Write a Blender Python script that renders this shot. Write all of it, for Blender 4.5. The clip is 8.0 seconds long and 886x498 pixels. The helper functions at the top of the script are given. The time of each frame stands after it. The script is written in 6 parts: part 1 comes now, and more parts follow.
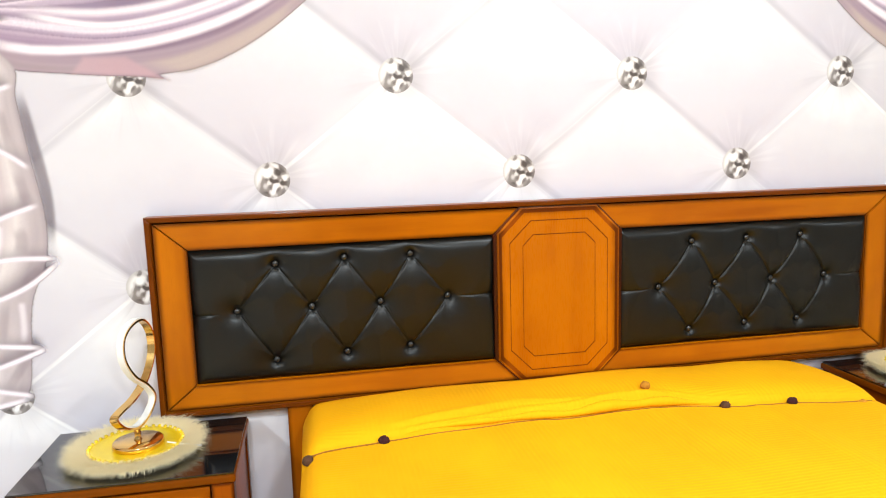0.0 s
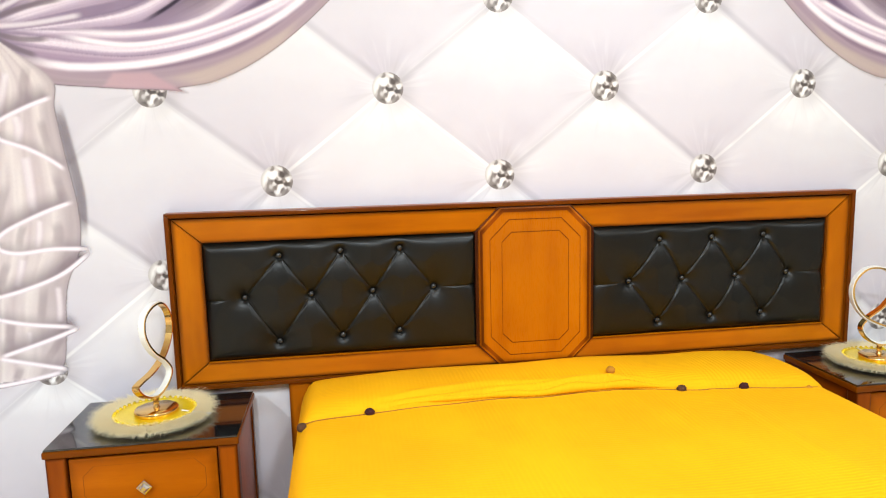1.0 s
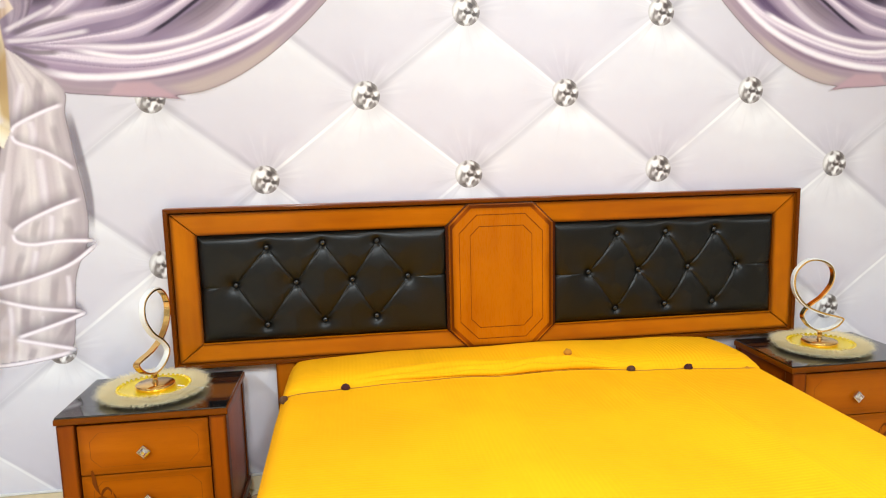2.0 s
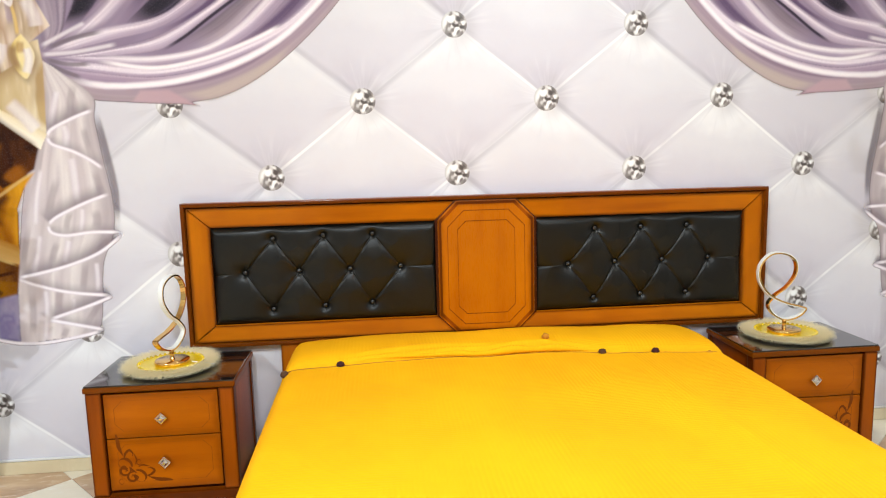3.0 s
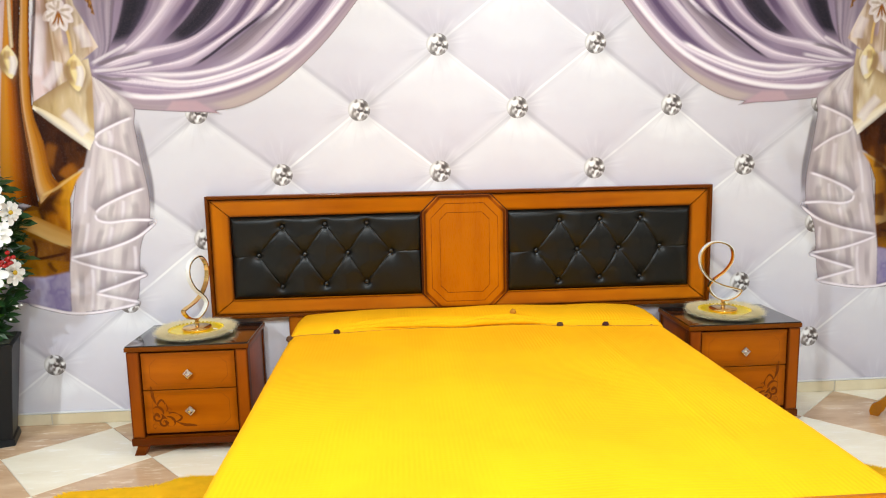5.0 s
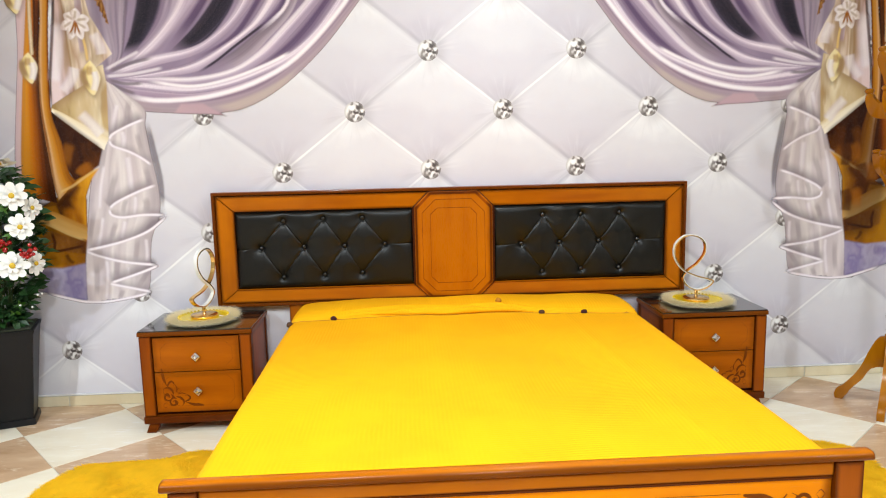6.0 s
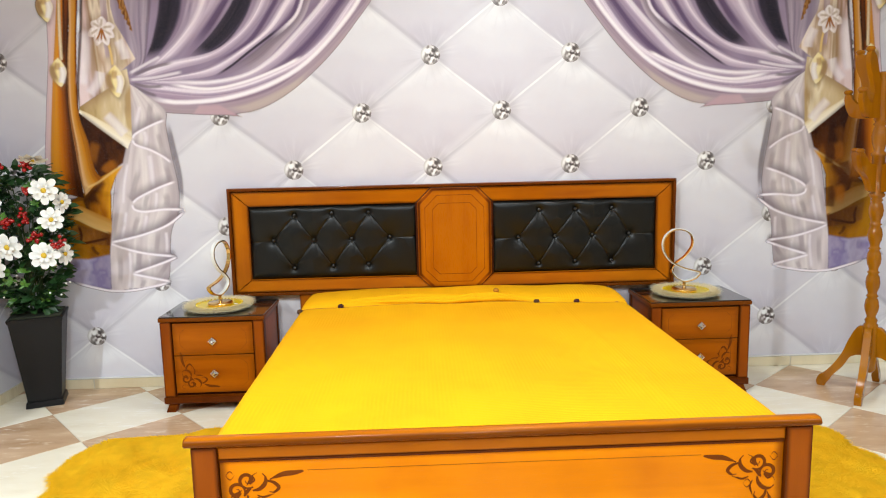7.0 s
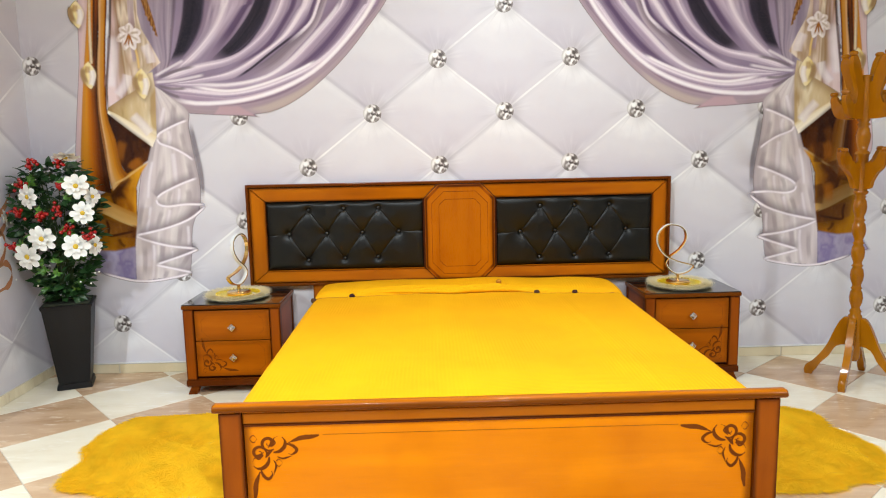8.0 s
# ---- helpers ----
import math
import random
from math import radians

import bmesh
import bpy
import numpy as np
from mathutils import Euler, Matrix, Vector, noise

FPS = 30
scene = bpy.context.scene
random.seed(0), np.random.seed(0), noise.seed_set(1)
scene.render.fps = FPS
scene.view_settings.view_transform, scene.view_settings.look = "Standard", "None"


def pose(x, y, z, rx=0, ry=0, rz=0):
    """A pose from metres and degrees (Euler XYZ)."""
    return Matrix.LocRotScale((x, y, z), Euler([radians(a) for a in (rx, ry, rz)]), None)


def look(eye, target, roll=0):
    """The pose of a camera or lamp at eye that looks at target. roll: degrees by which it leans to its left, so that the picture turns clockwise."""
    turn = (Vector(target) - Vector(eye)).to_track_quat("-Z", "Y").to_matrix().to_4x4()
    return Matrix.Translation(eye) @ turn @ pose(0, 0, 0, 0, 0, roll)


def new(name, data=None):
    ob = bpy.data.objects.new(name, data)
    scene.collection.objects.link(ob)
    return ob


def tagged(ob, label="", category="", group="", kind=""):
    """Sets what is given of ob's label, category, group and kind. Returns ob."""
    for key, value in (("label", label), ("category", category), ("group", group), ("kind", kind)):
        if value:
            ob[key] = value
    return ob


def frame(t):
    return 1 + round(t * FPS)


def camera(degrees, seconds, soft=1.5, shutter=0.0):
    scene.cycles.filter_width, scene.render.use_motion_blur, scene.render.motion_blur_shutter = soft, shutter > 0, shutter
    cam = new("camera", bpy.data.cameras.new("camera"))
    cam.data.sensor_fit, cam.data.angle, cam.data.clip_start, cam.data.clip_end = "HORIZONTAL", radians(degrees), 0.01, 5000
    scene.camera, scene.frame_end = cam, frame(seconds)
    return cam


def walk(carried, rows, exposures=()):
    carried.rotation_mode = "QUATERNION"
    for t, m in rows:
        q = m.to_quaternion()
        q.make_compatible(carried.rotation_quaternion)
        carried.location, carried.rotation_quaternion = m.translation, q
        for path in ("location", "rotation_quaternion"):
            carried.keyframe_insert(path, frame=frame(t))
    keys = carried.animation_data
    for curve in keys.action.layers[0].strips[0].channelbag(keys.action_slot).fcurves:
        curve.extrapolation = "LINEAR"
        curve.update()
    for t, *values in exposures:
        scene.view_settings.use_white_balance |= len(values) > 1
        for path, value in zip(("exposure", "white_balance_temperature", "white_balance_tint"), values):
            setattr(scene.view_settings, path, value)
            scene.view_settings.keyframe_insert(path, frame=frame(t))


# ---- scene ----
cam = camera(65.4, 8.0, soft=1.1)
PATH = [
    (0, (-0.768, -2.168, 1.3), (-0.406, -0.221, 1.019), -1.7),
    (0.5, (-0.728, -2.281, 1.3), (-0.415, -0.325, 1.028), -1.5),
    (1, (-0.673, -2.428, 1.319), (-0.387, -0.469, 1.036), -1.4),
    (1.5, (-0.625, -2.551, 1.323), (-0.348, -0.591, 1.039), -1.4),
    (3, (-0.451, -2.95, 1.325), (-0.267, -0.979, 1.042), -1.4),
    (3.5, (-0.411, -3.069, 1.324), (-0.267, -1.095, 1.042), -1.4),
    (4, (-0.372, -3.209, 1.324), (-0.25, -1.233, 1.045), -1.3),
    (4.5, (-0.341, -3.33, 1.329), (-0.218, -1.354, 1.048), -1.2),
    (6, (-0.242, -3.692, 1.343), (-0.14, -1.716, 1.051), -1.3),
    (6.5, (-0.215, -3.798, 1.336), (-0.124, -1.822, 1.045), -1.3),
    (7, (-0.196, -3.917, 1.327), (-0.128, -1.939, 1.04), -1.3),
    (7.5, (-0.187, -4.018, 1.324), (-0.137, -2.039, 1.038), -1.2),
    (8, (-0.179, -4.138, 1.317), (-0.14, -2.159, 1.032), -1.2),
]
EXPOSURES = [(0, 0.15), (1.0, 0.05), (3.0, -0.1), (4.5, -0.1), (6.0, -0.15), (8.0, -0.28)]
walk(cam, [(t, look(eye, target, roll)) for t, eye, target, roll in PATH], EXPOSURES)

# ---- light: assumed ceiling lamps of the showroom, none in view, and a faint neutral surround ----
CEILING = 2.85
world = bpy.data.worlds.new("surround")
scene.world = world
world.use_nodes = True
world.node_tree.nodes["Background"].inputs[0].default_value = (0.9, 0.95, 1.0, 1)
world.node_tree.nodes["Background"].inputs[1].default_value = 0.05

LAMPS = [  # x, y, watts, diameter
    (-3.1, -3.6, 124, 0.14),
    (3.45, -3.6, 74, 0.14),
    (0.35, -1.25, 28, 0.3),
    # added fill lamps, placed and powered to suit the brightness
    (-0.98, -3.1, 78, 0.3),
    (1.15, -3.1, 16, 0.3),
    (0.2, -4.6, 112, 0.4),
]
for lx, ly, watts, size in LAMPS:
    data = bpy.data.lights.new("downlight", "AREA")
    data.shape, data.size, data.energy, data.color = "DISK", size, watts, (0.825, 0.93, 1.0)
    lamp = new("downlight", data)
    lamp.location = (lx, ly, CEILING - 0.03)


# ---- materials ----
def nodes_of(name):
    m = bpy.data.materials.new(name)
    m.use_nodes = True
    nt = m.node_tree
    return m, nt, nt.nodes["Principled BSDF"]


def node(nt, kind, **sockets):
    n = nt.nodes.new(kind)
    for key, value in sockets.items():
        n.inputs[key.replace("_", " ")].default_value = value
    return n


def calc(nt, op, a, b=None, c=None, clamp=False):
    n = nt.nodes.new("ShaderNodeMath")
    n.operation, n.use_clamp = op, clamp
    for i, v in enumerate((a, b, c)):
        if v is None:
            continue
        if isinstance(v, (int, float)):
            n.inputs[i].default_value = v
        else:
            nt.links.new(v, n.inputs[i])
    return n.outputs[0]


def fade(nt, value, a, b):
    """0 at a, 1 at b, smooth."""
    n = nt.nodes.new("ShaderNodeMapRange")
    n.interpolation_type = "SMOOTHSTEP"
    nt.links.new(value, n.inputs[0])
    n.inputs[1].default_value, n.inputs[2].default_value = a, b
    return n.outputs[0]


def blend(nt, fac, a, b, mode="MIX"):
    n = nt.nodes.new("ShaderNodeMix")
    n.data_type, n.blend_type = "RGBA", mode
    for sock, v in ((n.inputs[0], fac), (n.inputs[6], a), (n.inputs[7], b)):
        if isinstance(v, tuple):
            sock.default_value = (*v, 1)
        elif isinstance(v, (int, float)):
            sock.default_value = v
        else:
            nt.links.new(v, sock)
    return n.outputs[2]


def ramp(nt, fac, stops):
    n = nt.nodes.new("ShaderNodeValToRGB")
    n.color_ramp.interpolation = "EASE"
    while len(n.color_ramp.elements) < len(stops):
        n.color_ramp.elements.new(0.5)
    for e, (p, c) in zip(n.color_ramp.elements, stops):
        e.position, e.color = p, (*c, 1)
    nt.links.new(fac, n.inputs[0])
    return n.outputs[0]


def coords(nt, which="Object", scale=(1, 1, 1), rot=(0, 0, 0)):
    t = nt.nodes.new("ShaderNodeTexCoord")
    m = nt.nodes.new("ShaderNodeMapping")
    m.inputs["Scale"].default_value = scale
    m.inputs["Rotation"].default_value = rot
    nt.links.new(t.outputs[which], m.inputs[0])
    return m.outputs[0]


def grain(nt, vec, scale, detail=4.0, rough=0.55, kind="Fac"):
    n = node(nt, "ShaderNodeTexNoise", Scale=scale, Detail=detail, Roughness=rough)
    nt.links.new(vec, n.inputs["Vector"])
    return n.outputs[kind]


def relief(nt, bsdf, height, strength, distance):
    b = node(nt, "ShaderNodeBump", Strength=strength, Distance=distance)
    nt.links.new(height, b.inputs["Height"])
    nt.links.new(b.outputs[0], bsdf.inputs["Normal"])


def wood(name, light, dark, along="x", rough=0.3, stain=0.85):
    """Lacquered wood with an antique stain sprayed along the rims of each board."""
    m, nt, b = nodes_of(name)
    s = {"x": (1.2, 11, 11), "y": (11, 1.2, 11), "z": (11, 11, 1.2)}[along]
    fine = grain(nt, coords(nt, "Object", tuple(k * 6 for k in s)), 4.0, 3.0)
    broad = grain(nt, coords(nt, "Object", s), 1.0, 5.0, 0.5)
    col = ramp(nt, broad, [(0.25, blended(light, dark, 0.75)), (0.48, blended(light, dark, 0.3)), (0.68, light)])
    col = blend(nt, calc(nt, "MULTIPLY", fade(nt, fine, 0.5, 0.75), 0.12), col, dark)
    cloud = grain(nt, coords(nt, "Object", (4, 4, 4)), 1.0, 2.0)
    col = blend(nt, calc(nt, "MULTIPLY", fade(nt, cloud, 0.42, 0.75), 0.36), col, dark)
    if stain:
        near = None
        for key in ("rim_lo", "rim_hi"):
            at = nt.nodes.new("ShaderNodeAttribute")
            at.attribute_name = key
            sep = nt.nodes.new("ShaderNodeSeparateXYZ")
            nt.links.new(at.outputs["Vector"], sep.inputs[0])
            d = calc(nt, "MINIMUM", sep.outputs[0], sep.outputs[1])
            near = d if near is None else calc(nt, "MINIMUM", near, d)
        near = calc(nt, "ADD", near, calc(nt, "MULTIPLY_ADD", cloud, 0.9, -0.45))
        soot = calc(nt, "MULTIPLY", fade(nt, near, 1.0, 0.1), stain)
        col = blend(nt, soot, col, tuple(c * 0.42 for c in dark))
    nt.links.new(col, b.inputs["Base Color"])
    nt.links.new(calc(nt, "MULTIPLY_ADD", fine, 0.12, rough - 0.06), b.inputs["Roughness"])
    b.inputs["Coat Weight"].default_value, b.inputs["Coat Roughness"].default_value = 0.05, 0.08
    b.inputs["Specular IOR Level"].default_value = 0.09
    relief(nt, b, fine, 0.05, 0.002)
    return m


def blended(a, b, f):
    return tuple(x * (1 - f) + y * f for x, y in zip(a, b))


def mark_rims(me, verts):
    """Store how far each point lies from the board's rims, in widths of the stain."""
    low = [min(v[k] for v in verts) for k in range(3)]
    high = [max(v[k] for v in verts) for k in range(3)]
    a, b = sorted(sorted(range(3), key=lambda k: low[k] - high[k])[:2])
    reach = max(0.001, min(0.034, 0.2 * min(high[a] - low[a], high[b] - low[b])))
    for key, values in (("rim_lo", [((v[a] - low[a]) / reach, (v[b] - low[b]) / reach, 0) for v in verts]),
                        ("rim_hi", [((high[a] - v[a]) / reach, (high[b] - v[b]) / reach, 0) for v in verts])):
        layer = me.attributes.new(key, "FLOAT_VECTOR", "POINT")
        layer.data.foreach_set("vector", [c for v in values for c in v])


def plain(name, color, rough=0.5, metal=0.0, vary=0.12, scale=20.0, bump=0.1, depth=0.001, coat=0.0):
    m, nt, b = nodes_of(name)
    vec = coords(nt)
    n1, n2 = grain(nt, vec, scale, 5.0), grain(nt, vec, scale * 0.12, 2.0)
    col = blend(nt, calc(nt, "MULTIPLY", n1, vary), color, tuple(c * 0.5 for c in color))
    col = blend(nt, calc(nt, "MULTIPLY", n2, vary), col, tuple(c * 0.6 for c in color))
    nt.links.new(col, b.inputs["Base Color"])
    b.inputs["Metallic"].default_value = metal
    nt.links.new(calc(nt, "MULTIPLY_ADD", n2, 0.1, rough - 0.05), b.inputs["Roughness"])
    b.inputs["Coat Weight"].default_value = coat
    if bump:
        relief(nt, b, n1, bump, depth)
    return m


def hair(name, color, vary=0.35, through_light=0.35):
    """Fibres that let some light through."""
    m, nt, b = nodes_of(name)
    n = grain(nt, coords(nt), 14.0, 3.0)
    col = blend(nt, calc(nt, "MULTIPLY", fade(nt, n, 0.35, 0.75), vary), color, tuple(c * 0.62 for c in color))
    d, t, mix = (nt.nodes.new(k) for k in ("ShaderNodeBsdfDiffuse", "ShaderNodeBsdfTranslucent", "ShaderNodeMixShader"))
    nt.links.new(col, d.inputs[0])
    nt.links.new(col, t.inputs[0])
    mix.inputs[0].default_value = through_light
    nt.links.new(d.outputs[0], mix.inputs[1])
    nt.links.new(t.outputs[0], mix.inputs[2])
    nt.links.new(mix.outputs[0], nt.nodes["Material Output"].inputs[0])
    return m


WOOD_L, WOOD_D = (0.5, 0.145, 0.002), (0.26, 0.055, 0.001)
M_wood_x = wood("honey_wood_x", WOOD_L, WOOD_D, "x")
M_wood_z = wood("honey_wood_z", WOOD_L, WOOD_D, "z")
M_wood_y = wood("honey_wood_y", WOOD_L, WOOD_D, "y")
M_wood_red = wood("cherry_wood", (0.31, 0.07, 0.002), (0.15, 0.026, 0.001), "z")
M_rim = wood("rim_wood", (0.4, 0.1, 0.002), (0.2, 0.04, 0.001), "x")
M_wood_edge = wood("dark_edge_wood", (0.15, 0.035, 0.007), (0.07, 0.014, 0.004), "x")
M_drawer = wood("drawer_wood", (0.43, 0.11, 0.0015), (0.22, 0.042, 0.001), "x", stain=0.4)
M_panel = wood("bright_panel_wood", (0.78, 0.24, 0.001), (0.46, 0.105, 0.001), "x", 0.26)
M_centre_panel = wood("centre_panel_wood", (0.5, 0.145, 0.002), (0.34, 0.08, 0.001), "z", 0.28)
M_motif = plain("stencil_brown", (0.17, 0.038, 0.002), 0.4, 0, 0.3, 60, 0)
M_motif_soft = plain("worn_stencil_brown", (0.25, 0.066, 0.004), 0.4, 0, 0.4, 40, 0)
for stencil in (M_motif, M_motif_soft):
    stencil.node_tree.nodes["Principled BSDF"].inputs["Specular IOR Level"].default_value = 0.1
M_rackwood = wood("varnished_pine", (0.42, 0.155, 0.003), (0.21, 0.058, 0.001), "z", 0.16, 0)
M_rackwood.node_tree.nodes["Principled BSDF"].inputs["Coat Weight"].default_value = 0.6
M_leather = plain("black_leatherette", (0.005, 0.0046, 0.0034), 0.35, 0, 0.3, 260, 0.15, 0.0005)
M_leather.node_tree.nodes["Principled BSDF"].inputs["Specular IOR Level"].default_value = 0.32
M_button = plain("leather_button", (0.02, 0.019, 0.018), 0.3, 0, 0.2, 100, 0.1)
M_glass_top = plain("black_glass", (0.008, 0.008, 0.009), 0.06, 0, 0.1, 5, 0, coat=0.6)
M_gold = plain("polished_gold", (0.85, 0.55, 0.2), 0.14, 1.0, 0.1, 30, 0.03)
M_dish = plain("yellow_gold_foil", (1.0, 0.74, 0.02), 0.22, 0.35, 0.2, 90, 0.5, 0.002)
M_diffuser = plain("white_acrylic", (0.8, 0.8, 0.78), 0.35, 0, 0.05, 20, 0)
M_crystal = plain("faceted_crystal", (0.75, 0.76, 0.78), 0.08, 0.85, 0.2, 80, 0)
M_chrome = plain("chrome_mount", (0.7, 0.7, 0.72), 0.15, 1.0, 0.05, 30, 0)
M_pot = plain("black_pot_plastic", (0.014, 0.0135, 0.014), 0.4, 0, 0.3, 30, 0.15)
M_pot.node_tree.nodes["Principled BSDF"].inputs["Specular IOR Level"].default_value = 0.2
M_leaf = plain("leaf_green", (0.026, 0.085, 0.02), 0.4, 0, 0.6, 12, 0.1)
M_leaf_pale = plain("young_leaf_green", (0.1, 0.26, 0.03), 0.4, 0, 0.4, 12, 0.1)
M_stem = plain("stem_green", (0.05, 0.09, 0.02), 0.5)
M_petal = plain("white_petal", (0.88, 0.88, 0.84), 0.55, 0, 0.06, 30, 0.1)
M_centre = plain("yellow_stamen", (0.75, 0.5, 0.03), 0.6, 0, 0.4, 200, 0.4)
M_berry = plain("red_berry", (0.42, 0.014, 0.012), 0.22, 0, 0.4, 40, 0)
M_fur_cream = hair("cream_fur", (1.0, 0.91, 0.66), 0.12, 0.35)
M_fur_base = plain("cream_fur_hide", (0.92, 0.82, 0.56), 0.8, 0, 0.3, 60, 0.3)
M_rug = hair("yellow_fur", (1.0, 0.67, 0.03), 0.26, 0.4)
M_rug_base = plain("yellow_fur_hide", (0.95, 0.55, 0.006), 0.8, 0, 0.5, 14, 0.3, 0.004)
M_ceiling = plain("ceiling_paint", (0.72, 0.72, 0.71), 0.8, 0, 0.05, 8, 0.05)
M_wall = plain("wall_paint", (0.3, 0.285, 0.27), 0.7, 0, 0.08, 5, 0.1)
M_grout = plain("pale_grout", (0.72, 0.66, 0.54), 0.8, 0, 0.3, 60, 0.2)
M_caulk = plain("white_caulk", (0.8, 0.79, 0.77), 0.5, 0, 0.1, 60, 0.1)
M_mattress = plain("mattress_ticking", (0.7, 0.66, 0.58), 0.8, 0, 0.1, 80, 0.2)
M_lamp_rim = plain("lamp_trim", (0.75, 0.75, 0.74), 0.3, 0.3, 0.05, 30, 0)
M_cord = plain("brown_thread", (0.42, 0.16, 0.008), 0.8, 0, 0.5, 12, 0)
M_pom = {
    "brown": plain("pompom_brown", (0.1, 0.04, 0.015), 0.9, 0, 0.5, 200, 0.6, 0.004),
    "plum": plain("pompom_plum", (0.05, 0.006, 0.008), 0.9, 0, 0.5, 200, 0.6, 0.004),
    "amber": plain("pompom_amber", (0.62, 0.25, 0.012), 0.9, 0, 0.4, 200, 0.6, 0.004),
}


def emitter():
    m, nt, b = nodes_of("lamp_diffuser")
    b.inputs["Emission Color"].default_value = (1, 0.96, 0.9, 1)
    b.inputs["Emission Strength"].default_value = 6
    return m


M_emit = emitter()


def bedspread():
    m, nt, b = nodes_of("yellow_waffle_spread")
    vec = coords(nt)
    wave = node(nt, "ShaderNodeTexWave", Scale=22.0, Distortion=1.4, Detail=1.0)
    wave.bands_direction = "X"
    nt.links.new(vec, wave.inputs["Vector"])
    cross = node(nt, "ShaderNodeTexWave", Scale=24.0, Distortion=1.8, Detail=1.0)
    cross.bands_direction = "Y"
    nt.links.new(vec, cross.inputs["Vector"])
    patches = fade(nt, grain(nt, coords(nt, "Object", (1.3, 0.8, 1)), 1.6, 2.0), 0.42, 0.62)
    knit = blend(nt, patches, wave.outputs["Color"], cross.outputs["Color"])
    cloud = grain(nt, vec, 2.3, 4.0)
    col = blend(nt, fade(nt, cloud, 0.3, 0.75), (0.9, 0.435, 0.004), (0.85, 0.38, 0.004))
    fac = calc(nt, "MULTIPLY", calc(nt, "MULTIPLY", knit, fade(nt, grain(nt, vec, 5.0, 3.0), 0.3, 0.7)), 0.2)
    col = blend(nt, fac, col, (0.7, 0.29, 0.001))
    nt.links.new(col, b.inputs["Base Color"])
    b.inputs["Roughness"].default_value = 0.8
    b.inputs["Specular IOR Level"].default_value = 0.12
    drape = grain(nt, coords(nt, "Object", (9, 0.8, 1)), 1.0, 3.0)
    relief(nt, b, calc(nt, "MULTIPLY_ADD", drape, 2.2, calc(nt, "MULTIPLY", knit, 0.8)), 0.3, 0.003)
    return m


M_spread = bedspread()


def marble(name, pale, dark, vein):
    m, nt, b = nodes_of(name)
    t = nt.nodes.new("ShaderNodeTexCoord")
    info = nt.nodes.new("ShaderNodeObjectInfo")
    geo = nt.nodes.new("ShaderNodeNewGeometry")
    add = nt.nodes.new("ShaderNodeVectorMath")
    add.operation = "MULTIPLY_ADD"
    nt.links.new(geo.outputs["Position"], add.inputs[0])
    add.inputs[1].default_value = (1, 1, 1)
    shift = calc(nt, "MULTIPLY", info.outputs["Random"], 37.0)
    nt.links.new(shift, add.inputs[2])
    mp = nt.nodes.new("ShaderNodeMapping")
    mp.inputs["Scale"].default_value = (2.2, 7.0, 1)
    mp.inputs["Rotation"].default_value = (0, 0, 0.35)
    nt.links.new(add.outputs[0], mp.inputs[0])
    broad = grain(nt, mp.outputs[0], 1.1, 6.0, 0.6)
    fine = grain(nt, mp.outputs[0], 3.4, 8.0, 0.7)
    col = ramp(nt, broad, [(0.3, dark), (0.5, tuple((a + c) / 2 for a, c in zip(pale, dark))), (0.68, pale)])
    col = blend(nt, calc(nt, "MULTIPLY", fade(nt, fine, 0.54, 0.7), 0.75), col, vein)
    nt.links.new(col, b.inputs["Base Color"])
    nt.links.new(calc(nt, "MULTIPLY_ADD", broad, 0.14, 0.1), b.inputs["Roughness"])
    relief(nt, b, fine, 0.04, 0.001)
    return m


M_tile = [marble("cream_marble", (0.9, 0.84, 0.69), (0.8, 0.71, 0.54), (0.94, 0.9, 0.82)),
          marble("brown_marble", (0.68, 0.48, 0.31), (0.45, 0.28, 0.155), (0.84, 0.7, 0.52))]
M_skirt = marble("beige_skirting_tile", (0.86, 0.77, 0.56), (0.68, 0.57, 0.37), (0.9, 0.83, 0.68))

# printed mural: stud lattice shared by the print and the studs
STUD_X, STUD_Z, STEP_X, STEP_Z = 0.283, 1.535, 0.78, 0.613


